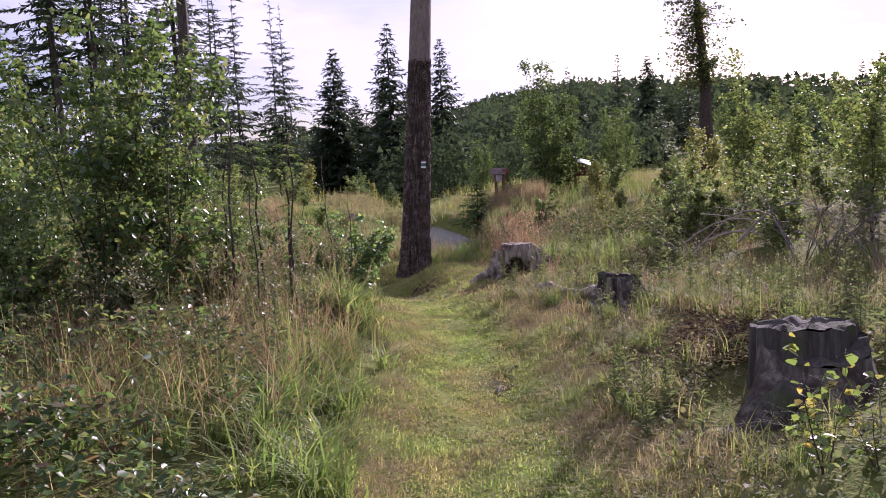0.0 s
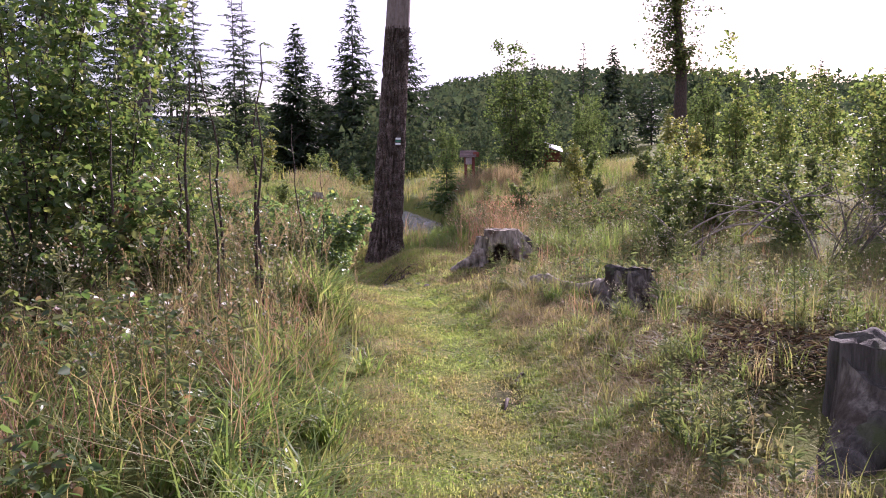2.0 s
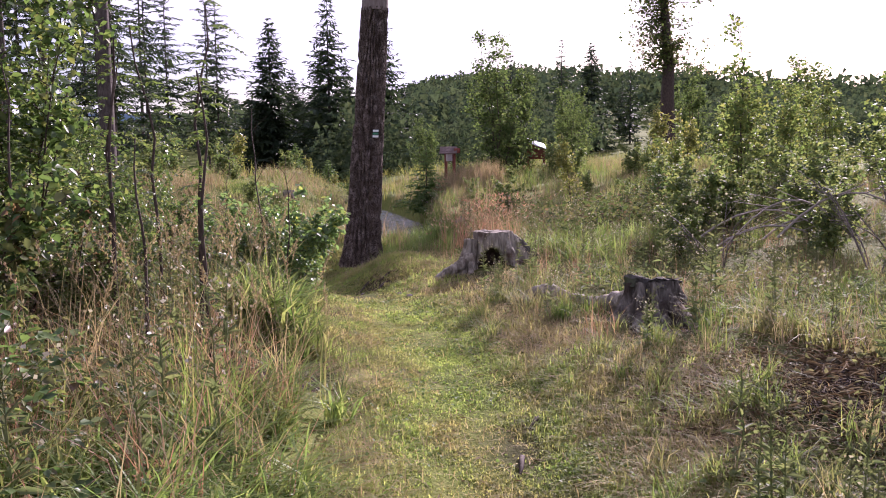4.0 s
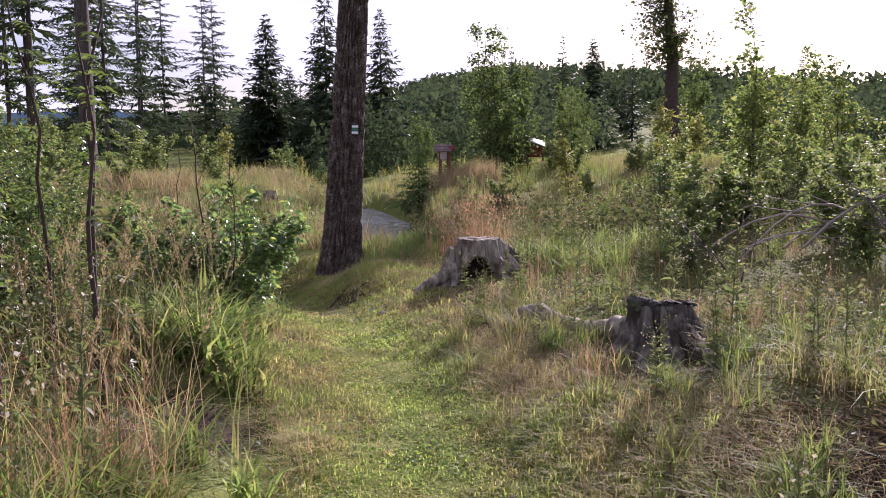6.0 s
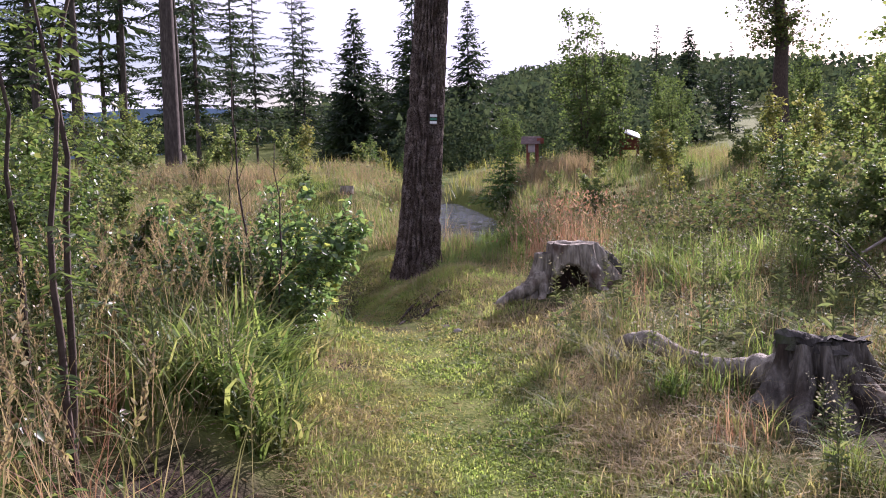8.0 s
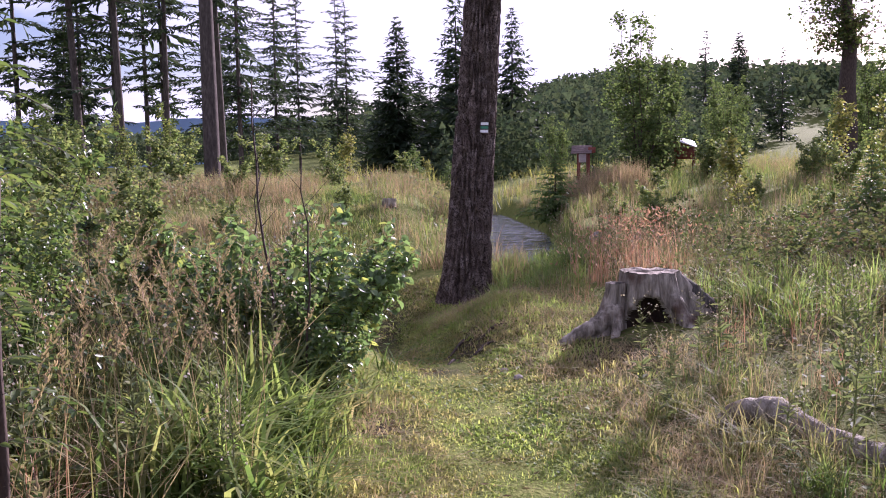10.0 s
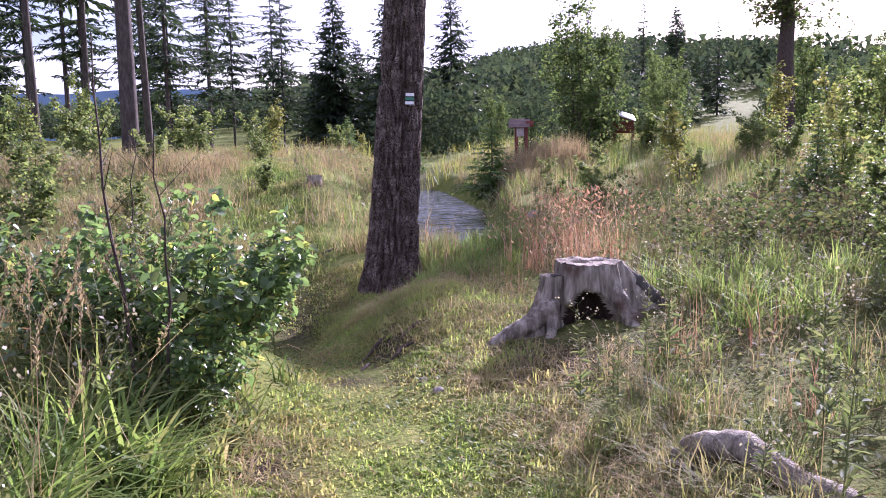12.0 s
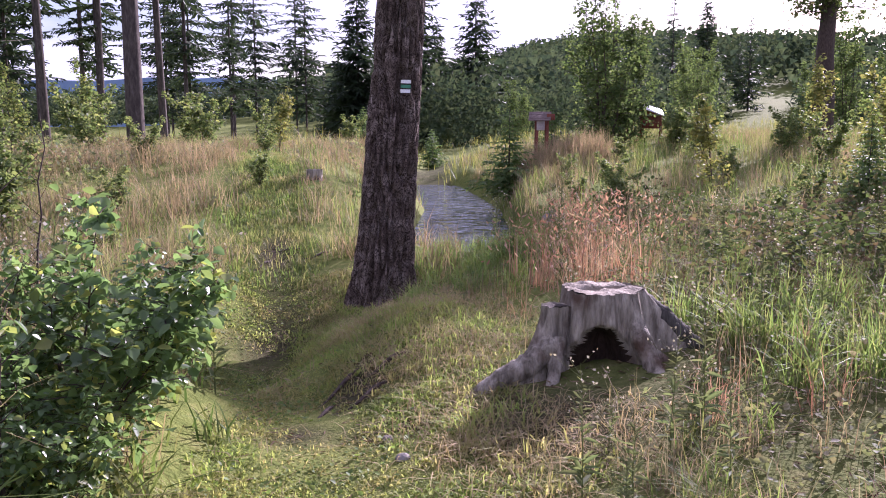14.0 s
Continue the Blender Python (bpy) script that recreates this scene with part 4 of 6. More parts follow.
def shrub(name, h, spread, stems, leaves, leaf, mat, seed, label, shape=LEAF, bare=0.12, twig=0.22, stem_r=0.012, category="shrub", upright=1.6, tops=1.0, bark=None, leaf_hang=-0.35, lift=0.0):
    """Several stems from one root, side twigs, and leaves along the twigs."""
    g = np.random.default_rng(seed)
    root = new(name)
    tagged(root, label, category)
    f = Build()
    P = []
    for i in range(stems):
        a = g.uniform(0, 6.28)
        out = spread * math.sqrt(g.uniform(0, 1)) * (0.9 if stems > 1 else 0.12)
        hh = h * g.uniform(0.55, 1.0) if i else h
        t = np.linspace(0, 1, 8)
        wig = g.normal(0, 0.025 * h, (8, 2)).cumsum(0) * t[:, None] * 0.6
        pts = np.stack([np.cos(a) * out * t ** upright + wig[:, 0], np.sin(a) * out * t ** upright + wig[:, 1], hh * t - 0.05], -1)
        b = Build()
        tube(b, pts, stem_r * (hh / h) * (1 - 0.85 * t), 6)
        nt = int(5 + 9 * hh / max(0.6, h) * (1 + h / 4)) + (70 if stems == 1 else 0)
        for k in range(nt):
            s = bare + (1 - bare) * g.uniform(0, 1) ** 0.85
            base = np.array([np.interp(s, t, pts[:, j]) for j in range(3)])
            ta = g.uniform(0, 6.28)
            tl = twig * h * (1.15 - s * tops) * g.uniform(0.5, 1.3) + 0.04
            rise = g.uniform(0.1, 0.8) * tl
            u = np.linspace(0, 1, 4)
            tp = base + np.stack([np.cos(ta) * tl * u, np.sin(ta) * tl * u, rise * u - 0.25 * tl * u ** 2], -1)
            tube(b, tp[[0, 1, 3]], min(stem_r * 0.35, 0.02) * (1 - 0.8 * u[[0, 1, 3]]) + 0.0008, 3)
            P.append(tp)
        P += [pts[4:8], pts[4:8]]
        part("trunk" if stems == 1 else "stem", b.mesh(name + "_stem", bark or M_TWIG, True), root)
    P = np.array(P)
    n = leaves
    ti = g.integers(0, len(P), n)
    u = g.uniform(0, 3, n)
    i0 = np.minimum(u.astype(int), 2)
    w = (u - i0)[:, None]
    pos = P[ti, i0] * (1 - w) + P[ti, i0 + 1] * w + g.normal(0, 0.25 * leaf + 0.012 * h, (n, 3))
    pos[:, 2] = np.maximum(pos[:, 2], 0.03) + lift
    scatter(f, shape, LEAF_P if len(shape) == 6 else CHIP_P, pos, g.uniform(0, 6.28, n), g.normal(leaf_hang, 0.45, n), g.normal(0, 0.7, n), leaf * g.uniform(0.55, 1.25, n))
    tagged(part("foliage", f.mesh(name + "_foliage", mat), root), kind="stuff")
    return root


def rowan(name, h, fronds, seed, label, leaflet=0.055, lean=0.05):
    """A thin rowan sapling with feathered leaves."""
    g = np.random.default_rng(seed)
    root = new(name)
    tagged(root, label, "sapling")
    b, f = Build(), Build()
    t = np.linspace(0, 1, 10)
    wig = g.normal(0, 0.012 * h, (10, 2)).cumsum(0) * t[:, None]
    pts = np.stack([wig[:, 0] + lean * h * t, wig[:, 1], h * t - 0.05], -1)
    tube(b, pts, 0.016 * (1 - 0.8 * t) + 0.002, 6)
    pos, yaw, pitch, roll, size = [], [], [], [], []
    for k in range(fronds):
        s = 0.2 + 0.8 * (k + g.uniform(0, 1)) / fronds
        base = np.array([np.interp(s, t, pts[:, j]) for j in range(3)])
        a = g.uniform(0, 6.28)
        L = g.uniform(0.16, 0.26)
        m = 7
        u = np.linspace(0.25, 1, m)
        tip = np.stack([np.cos(a) * L * u, np.sin(a) * L * u, (0.5 * u - 0.65 * u ** 2) * L], -1) + base
        tube(b, np.vstack([base, tip]), np.full(m + 1, 0.0015), 3)
        for side in (-1, 1):
            pos.append(tip)
            yaw.append(np.full(m, a + side * 1.15))
            pitch.append(np.full(m, -0.25) + g.normal(0, 0.15, m))
            roll.append(g.normal(0, 0.4, m))
            size.append(np.full(m, leaflet) * (1 - 0.3 * u) * g.uniform(0.8, 1.2, m))
    scatter(f, SLIM * np.array([1.25, 1, 1]), LEAF_P, np.concatenate(pos), np.concatenate(yaw), np.concatenate(pitch), np.concatenate(roll), np.concatenate(size))
    part("stem", b.mesh("rowan_stem", M_TWIG, True), root)
    tagged(part("foliage", f.mesh("rowan_foliage", M_ROWAN), root), kind="stuff")
    return root


# the big leafy birch thicket
thicket = shrub("birch_shrub", 3.1, 0.95, 9, 5200, 0.062, M_BIRCH, 11, "tall leafy birch shrub with glossy green leaves", LEAF, 0.05, 0.16)
for x, y, s, r in ((-2.65, 7.9, 1.12, 0), (-2.15, 8.4, 1.02, 45), (-3.5, 8.3, 0.85, 130), (-3.0, 6.9, 0.62, 250), (-4.3, 9.6, 0.95, 60), (-1.8, 9.75, 0.60, 190), (-1.55, 9.2, 0.40, 20)):
    place(thicket, x, y, s, r)
dense = shrub("dark_bramble_shrub", 1.2, 0.9, 9, 3200, 0.066, M_BRAMBLE, 12, "dense dark green bramble thicket", LEAF, 0.0, 0.35, upright=1.2)
for x, y, s, r in ((-2.2, 7.2, 1.0, 0), (-3.0, 6.3, 0.9, 80), (-1.9, 8.6, 0.9, 200), (-2.8, 9.6, 1.0, 300), (-2.1, 11.2, 0.85, 20), (-3.4, 11.8, 1.1, 140)):
    place(dense, x, y, s, r)

r1 = rowan("rowan_sapling", 2.35, 26, 21, "slender rowan sapling with feathered leaves")
r2 = rowan("rowan_sapling", 1.9, 20, 22, "thin dark-stemmed rowan sapling with sparse leaves", lean=-0.03)
for ob, x, y, s, r in ((r1, -0.98, 8.06, 1.0, 0), (r2, -0.88, 7.85, 1.0, 0), (r1, -1.25, 8.35, 0.95, 140), (r2, -1.5, 8.0, 1.1, 80), (r2, -1.15, 7.2, 0.75, 220), (r1, -1.75, 8.9, 0.9, 300), (r1, -1.95, 7.6, 0.8, 60)):
    place(ob, x, y, s, r)

alder = shrub("alder_shrub", 1.05, 0.78, 18, 3200, 0.062, M_ALDER, 31, "low glossy alder shrub leaning over the path edge", LEAF, 0.0, 0.26, 0.008, upright=0.8)
for x, y, s, r in ((-0.60, 11.1, 1.0, 0), (-1.05, 11.15, 0.9, 140), (-0.60, 11.7, 0.75, 70), (-0.50, 10.65, 0.6, 300)):
    place(alder, x, y, s, r)


def bare_sapling(h, seed, label):
    g = np.random.default_rng(seed)
    root = tagged(new("bare_sapling"), label, "sapling")
    b = Build()
    t = np.linspace(0, 1, 9)
    wig = g.normal(0, 0.018 * h, (9, 2)).cumsum(0) * t[:, None]
    pts = np.stack([wig[:, 0], wig[:, 1], h * t - 0.05], -1)
    tube(b, pts, 0.010 * (1 - 0.8 * t) + 0.0015, 5)
    for k in range(9):
        s = 0.35 + 0.6 * k / 9
        base = np.array([np.interp(s, t, pts[:, j]) for j in range(3)])
        a, L = g.uniform(0, 6.28), g.uniform(0.08, 0.24)
        u = np.linspace(0, 1, 4)
        tube(b, base + np.stack([np.cos(a) * L * u, np.sin(a) * L * u, L * 0.9 * u], -1), 0.0035 * (1 - 0.7 * u), 3)
    part("stem", b.mesh("bare_stem", M_TWIG, True), root)
    return root


bs = bare_sapling(1.85, 41, "leafless thin dead sapling among tall grass")
place(bs, -0.68, 10.48, 1.0, 0)
place(bs, -0.50, 10.40, 0.8, 120)
place(bs, -1.3, 12.4, 0.8, 240)

seedling = shrub("poplar_seedling", 0.72, 0.34, 4, 66, 0.066, M_TURNING, 35, "small seedling with yellow and green leaves before the stump", ROUND, 0.2, 0.3, 0.005, "sapling", upright=1.0)
place(seedling, 1.90, 3.52, 0.88, 0)
place(seedling, 2.08, 3.40, 0.7, 100)

# shrubs on the open slope
slim = shrub("birch_sapling", 3.35, 0.50, 4, 1900, 0.085, M_SAPLING, 56, "slim birch sapling with loose yellow-green leaves", LEAF, 0.14, 0.17, 0.018, "sapling", upright=1.2, tops=0.9)
ybirch = shrub("birch_sapling", 2.6, 0.7, 5, 3000, 0.068, M_SAPLING, 51, "young birch sapling with yellow-green leaves", CHIP, 0.12, 0.24, 0.016, "sapling")
ybush = shrub("goat_willow_shrub", 1.5, 0.9, 6, 2000, 0.085, M_WILLOW, 52, "bushy grey-green willow shrub", CHIP, 0.05, 0.3, 0.012)
yellow = shrub("birch_sapling", 1.9, 0.4, 3, 1100, 0.075, M_YELLOW, 53, "yellowing birch sapling on the clearing", CHIP, 0.15, 0.2, 0.012, "sapling")
tallw = shrub("willow_tree", 6.0, 1.7, 9, 6500, 0.135, M_MATTE, 54, "tall dense dark green willow clump", CHIP, 0.03, 0.17, 0.035, "tree", upright=0.8)
for ob, x, y, s, r in ((slim, 7.15, 16.2, 1.0, 0), (ybirch, 6.6, 17.6, 0.62, 70), (ybirch, 8.3, 17.5, 0.75, 150), (slim, 9.3, 18.4, 0.85, 210), (yellow, 7.2, 19.5, 0.85, 0), (yellow, 8.6, 21.5, 1.1, 90),
                       (yellow, 5.4, 20.5, 0.9, 200), (ybush, 5.6, 15.0, 0.95, 0), (ybush, 6.8, 14.6, 1.0, 120), (ybush, 8.2, 15.0, 1.05, 240), (ybush, 4.9, 17.0, 0.5, 30), (ybush, 9.6, 15.4, 1.0, 300),
                       (ybush, 6.0, 18.5, 0.6, 80), (tallw, 6.2, 31.5, 0.85, 0), (tallw, 6.9, 32.2, 0.62, 100), (tallw, 8.9, 31.6, 0.45, 40), (tallw, 10.2, 36.0, 0.55, 300), (ybush, 7.9, 30.6, 0.9, 50),
                       (ybush, 5.3, 26.0, 0.7, 10), (ybush, 7.4, 27.0, 1.3, 100), (ybush, 9.0, 26.0, 1.2, 200), (ybirch, 12.2, 26.0, 1.15, 15), (ybirch, 14.5, 25.0, 1.3, 100), (ybush, 11.0, 22.0, 1.3, 60),
                       (ybush, 13.0, 20.5, 1.2, 160), (ybirch, 12.4, 18.6, 1.1, 260), (ybush, 4.2, 22.0, 0.5, 320), (yellow, 10.4, 28.0, 1.3, 35), (ybush, 4.6, 12.6, 0.75, 75), (ybush, 5.6, 11.6, 0.8, 190),
                       (ybirch, 6.4, 10.6, 0.9, 40), (ybirch, 7.5, 12.5, 1.0, 10), (ybush, 14.0, 30.0, 1.5, 10), (ybirch, 17.0, 30.0, 1.5, 80), (tallw, 17.5, 40.0, 0.8, 10), (tallw, 22.0, 44.0, 0.8, 130),
                       (ybush, -5.0, 31.0, 1.0, 10), (ybush, -3.6, 33.0, 1.05, 110), (yellow, -3.0, 31.0, 1.0, 40), (ybush, -6.2, 34.0, 1.2, 220), (ybush, -7.6, 29.0, 1.2, 20), (ybush, -9.0, 27.0, 1.1, 130),
                       (ybirch, -8.4, 31.5, 1.0, 250), (ybush, -1.4, 36.0, 0.8, 20), (ybirch, -6.8, 24.0, 0.7, 200), (ybush, -6.6, 20.5, 0.9, 10), (ybush, -7.8, 22.5, 1.1, 110), (ybush, -5.4, 17.6, 0.85, 210),
                       (ybush, -4.4, 15.2, 0.9, 310), (yellow, 0.3, 37.0, 0.6, 20), (yellow, -0.6, 38.0, 0.6, 140), (tallw, -13.0, 34.0, 0.5, 10), (tallw, -16.0, 38.0, 0.6, 110),
                       (tallw, 14.0, 48.0, 0.7, 20), (tallw, 24.0, 56.0, 0.9, 160), (tallw, 27.0, 46.0, 0.7, 310), (tallw, 5.8, 50.0, 0.55, 255),
                       (ybush, 7.4, 18.9, 0.7, 40), (ybush, 8.8, 19.6, 0.85, 170), (ybush, 10.2, 20.0, 0.9, 280), (ybirch, 10.8, 16.4, 0.85, 30), (ybush, 6.4, 22.5, 0.7, 200), (ybush, 8.4, 23.0, 1.1, 90),
                       (ybush, 3.9, 14.4, 0.30, 15), (ybush, 4.2, 12.4, 0.45, 55), (ybush, 4.9, 14.7, 0.4, 145), (ybush, 5.9, 14.0, 0.75, 235), (ybush, 4.6, 13.7, 0.36, 95), (ybush, 4.4, 15.6, 0.34, 185), (ybush, 5.4, 13.2, 0.7, 5), (ybush, 3.8, 11.2, 0.42, 85), (ybush, 5.0, 10.2, 0.6, 165),
                       (ybush, -3.0, 12.6, 0.7, 25), (ybush, -4.2, 17.6, 0.8, 115), (ybush, -3.4, 19.4, 0.5, 205), (ybush, -5.2, 20.4, 0.8, 295), (ybush, -1.7, 21.2, 0.42, 65), (ybush, -4.4, 24.0, 0.6, 155), (ybush, -2.6, 27.0, 0.5, 245), (ybush, -6.8, 27.5, 0.9, 335),
                       (ybush, 3.6, 19.0, 0.5, 10), (ybush, 3.4, 21.2, 0.36, 100), (ybush, 3.9, 24.5, 0.4, 190), (ybirch, -3.9, 13.2, 0.5, 30), (ybush, -3.2, 14.0, 0.6, 130), (ybush, -2.4, 16.2, 0.5, 220)):
    # willow shrubs on this stretch are shrunk to fit the camera's view
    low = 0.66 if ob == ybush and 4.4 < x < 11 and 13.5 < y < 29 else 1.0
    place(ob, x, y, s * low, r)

# the solitary trunk on the slope, clothed in small twigs
lone = shrub("pine_tree", 8.4, 0.9, 1, 8000, 0.115, M_TANGLE, 61, "solitary tall trunk clothed in short leafy twigs", CHIP, 0.40, 0.15, 0.30, "tree", tops=0.4)
place(lone, 12.6, 31.9, 1.07, 0)

# dead twiggy bush with bleached branches
g = np.random.default_rng(77)
for x, y, n, hgt in ((4.6, 9.0, 9, 1.5), (5.3, 9.6, 9, 1.7), (4.0, 10.6, 6, 0.9), (5.0, 8.2, 7, 1.3)):
    bush = thing("bare_twig_bush", x, y, "dead leafless bush of bleached thin branches", "shrub")
    for i in range(n):
        tb = Build()
        a = g.uniform(0, 6.28)
        t = np.linspace(0, 1, 7)
        L = hgt * g.uniform(0.6, 1.1)
        out = L * g.uniform(0.2, 0.85)
        pts = np.stack([np.cos(a) * out * t, np.sin(a) * out * t, L * (t - 0.35 * t ** 2 * g.uniform(0.4, 1.6)) - 0.04], -1) + g.normal(0, 0.02, (7, 3)) * t[:, None]
        tube(tb, pts, 0.008 * (1 - 0.85 * t) + 0.0012, 4)
        for k in range(5):
            s = g.uniform(0.3, 0.95)
            base = np.array([np.interp(s, t, pts[:, j]) for j in range(3)])
            aa, l = a + g.normal(0, 0.9), g.uniform(0.15, 0.4) * hgt
            u = np.linspace(0, 1, 4)
            tube(tb, base + np.stack([np.cos(aa) * l * u, np.sin(aa) * l * u, l * g.uniform(-0.1, 0.7) * u], -1), 0.003 * (1 - 0.7 * u) + 0.0006, 3)
        part("branch", tb.mesh("bare_branch", M_BARE, True), bush)

# long bleached branches fallen across the slope
g = np.random.default_rng(78)
for x, y, z, a, L in ((4.2, 11.6, 0.55, -0.55, 1.7), (4.0, 10.9, 0.45, -0.35, 1.5), (4.5, 10.4, 0.75, -0.75, 1.6), (4.9, 11.4, 0.35, 0.3, 1.4), (5.2, 10.2, 0.6, 2.8, 1.3)):
    fallen = thing("fallen_branch", x, y, "long bleached bare branch fallen over the weeds", "branch")
    tb = Build()
    t = np.linspace(0, 1, 9)
    pts = np.stack([np.cos(a) * L * t, np.sin(a) * L * t, z * np.sin(np.pi * (0.12 + 0.86 * t)) - 0.02], -1)
    tube(tb, pts, 0.013 * (1 - 0.8 * t) + 0.002, 5)
    for k in range(4):
        u = np.linspace(0, 1, 4)
        base = pts[2 + k]
        aa = a + g.normal(0, 0.7)
        l = g.uniform(0.25, 0.55)
        tube(tb, base + np.stack([np.cos(aa) * l * u, np.sin(aa) * l * u, l * g.uniform(0.0, 0.5) * u], -1), 0.005 * (1 - 0.8 * u) + 0.001, 4)
    part("branch", tb.mesh("fallen_branch", M_PALEWOOD, True), fallen)

# ------------------------------------------------------------ weeds


def weed(h, seed, label, flowers=True):
    g = np.random.default_rng(seed)
    root = tagged(new("flowering_weed"), label, "wildflower")
    b, f, w = Build(), Build(), Build()
    t = np.linspace(0, 1, 6)
    pts = np.stack([0.04 * h * t ** 2, 0 * t, h * t - 0.02], -1) + g.normal(0, 0.006, (6, 3)) * t[:, None]
    tube(b, pts, 0.0035 * (1 - 0.7 * t) + 0.0006, 4)
    n = int(50 * h / 0.6)
    s = g.uniform(0.08, 0.95, n)
    pos = np.stack([np.interp(s, t, pts[:, j]) for j in range(3)], -1)
    scatter(f, SLIM * np.array([0.8, 1, 1]), LEAF_P, pos, g.uniform(0, 6.28, n), g.uniform(-0.2, 0.9, n), g.normal(0, 0.5, n), (0.09 * (1.1 - s)) * g.uniform(0.7, 1.3, n) + 0.012)
    tips = []
    for k in range(14):
        s = g.uniform(0.55, 1.0)
        base = np.array([np.interp(s, t, pts[:, j]) for j in range(3)])
        a, l = g.uniform(0, 6.28), g.uniform(0.05, 0.15) * h / 0.6
        u = np.linspace(0, 1, 3)
        tp = base + np.stack([np.cos(a) * l * u, np.sin(a) * l * u, l * 0.8 * u], -1)
        tube(b, tp, 0.0014 * (1 - 0.5 * u), 3)
        tips += list(tp[1:] + g.normal(0, 0.006, (2, 3))) + [tp[2] + g.normal(0, 0.012, 3)]
    tips = np.array(tips)
    m = len(tips)
    scatter(w, CHIP, CHIP_P, tips, g.uniform(0, 6.28, m), g.uniform(-0.3, 1.4, m), g.uniform(0, 3, m), g.uniform(0.008, 0.018, m))
    part("stalk", b.mesh("weed_stalk", M_WEED, True), root)
    tagged(part("foliage", f.mesh("weed_leaves", M_WEED), root), kind="stuff")
    tagged(part("inflorescence", w.mesh("weed_flowers", M_FLOWER if flowers else M_WEED), root, "fluffy pale seed heads" if flowers else ""), kind="stuff")
    return root


weeds = [weed(0.62, 1, "upright grey-green weed with pale seed heads"), weed(0.5, 2, "bushy pale green weed in bud", False), weed(0.35, 3, "low weed with small whitish flowers")]
g = np.random.default_rng(5)
spots = [(2.62, 8.95, 0, 1.3), (2.78, 8.40, 1, 1.5), (3.0, 8.75, 0, 1.5), (2.2, 8.2, 2, 0.8), (2.3, 3.75, 2, 0.8), (2.5, 3.7, 1, 0.6), (1.75, 4.3, 1, 0.7), (1.55, 4.9, 2, 0.9), (1.95, 7.6, 2, 0.9)]
spots += [(1.45 + 0.13 * i + 0.1 * math.sin(7 * i), 3.6 + 0.32 * math.sin(3 * i) ** 2 + 0.04 * i, i % 3, 0.34 + 0.2 * math.sin(i) ** 2) for i in range(9)]
spots += [(3.1 + 0.35 * math.sin(5 * i), 5.0 + 0.22 * i, (i + 1) % 3, 0.9 + 0.3 * math.cos(i) ** 2) for i in range(12)]
while len(spots) < 230:
    x, y = g.uniform(1.4, 6.5), g.uniform(4.4, 17.5)
    edge = 1.55 + 0.25 * math.sin(y)
    if x < edge or bump2(x, y, 2.3, 6.1, 0.8, 0.6) > 0.4 or math.hypot(x - 1.95, y - 12.4) < 0.65 or math.hypot(x - 2.4, y - 8.75) < 0.5 or math.hypot(x - 2.6, y - 4.9) < 0.8:
        continue
    if g.uniform() > 0.35 + 0.65 * float(noise.noise((x * 0.9, y * 0.9, 2)) > -0.1):
        continue
    spots.append((x, y, int(g.integers(0, 3)), g.uniform(0.7, 1.25)))
while len(spots) < 330:
    x, y = g.uniform(-2.6, 0.1), g.uniform(4.6, 13.5)
    if x < float(path_x(y)) - 0.55 and bump2(x, y, -0.42, 7.95, 0.4, 0.6) < 0.35 and noise.noise((x * 1.2, y * 1.2, 7)) > -0.15:
        spots.append((x, y, int(g.integers(0, 2)), g.uniform(0.8, 1.5)))
for x, y, k, s in spots:
    tagged(place(weeds[k], x, y, s, g.uniform(0, 360)), group="weeds on the clearing")

# ------------------------------------------------------------ information board and small shelter


def box(b, x0, x1, y0, y1, z0, z1):
    v = np.array([(x, y, z) for x in (x0, x1) for y in (y0, y1) for z in (z0, z1)])
    b.add(v, [np.array([(0, 1, 3, 2), (4, 6, 7, 5), (0, 4, 5, 1), (2, 3, 7, 6), (0, 2, 6, 4), (1, 5, 7, 3)])])
    return b


def one_box(name, dims, mat, parent, turn=None, label=""):
    b = box(Build(), *dims)
    ob = part(name, b.mesh(name, mat), parent, label)
    bev = ob.modifiers.new("edge", 'BEVEL')
    bev.width, bev.segments = 0.006, 1
    if turn is not None:
        ob.matrix_local = turn
    return ob


sign = thing("information_board", 7.9, 33.0, "wooden information board with a glinting metal roof", "sign")
sz = 2.16 - z_at(7.9, 33.0)
for x in (-0.30, 0.30):
    one_box("post", (x - 0.04, x + 0.04, 0.0, 0.08, -0.2, sz - 0.05), M_RED, sign)
one_box("panel", (-0.30, 0.30, -0.03, 0.01, sz - 0.55, sz - 0.16), M_RED, sign)
one_box("roof", (-0.36, 0.36, -0.32, 0.26, -0.012, 0.012), M_SHEET, sign, pose(0, 0, sz + 0.04, 21, 19, 0), "glinting bare metal sheet roof")
one_box("ridge_board", (-0.32, 0.32, 0.20, 0.26, sz - 0.12, sz + 0.02), M_RED, sign)

hut = thing("feeding_shelter", 3.98, 29.0, "small wooden shelter with board roof on posts", "shelter")
hz = 1.98 - z_at(3.95, 29.0)
for x in (-0.13, 0.13):
    for y in (-0.12, 0.12):
        one_box("post", (x - 0.03, x + 0.03, y - 0.03, y + 0.03, -0.1, hz - 0.2), M_RED, hut)
one_box("back_panel", (-0.15, 0.05, -0.18, -0.15, hz - 0.45, hz - 0.16), M_PANEL, hut)
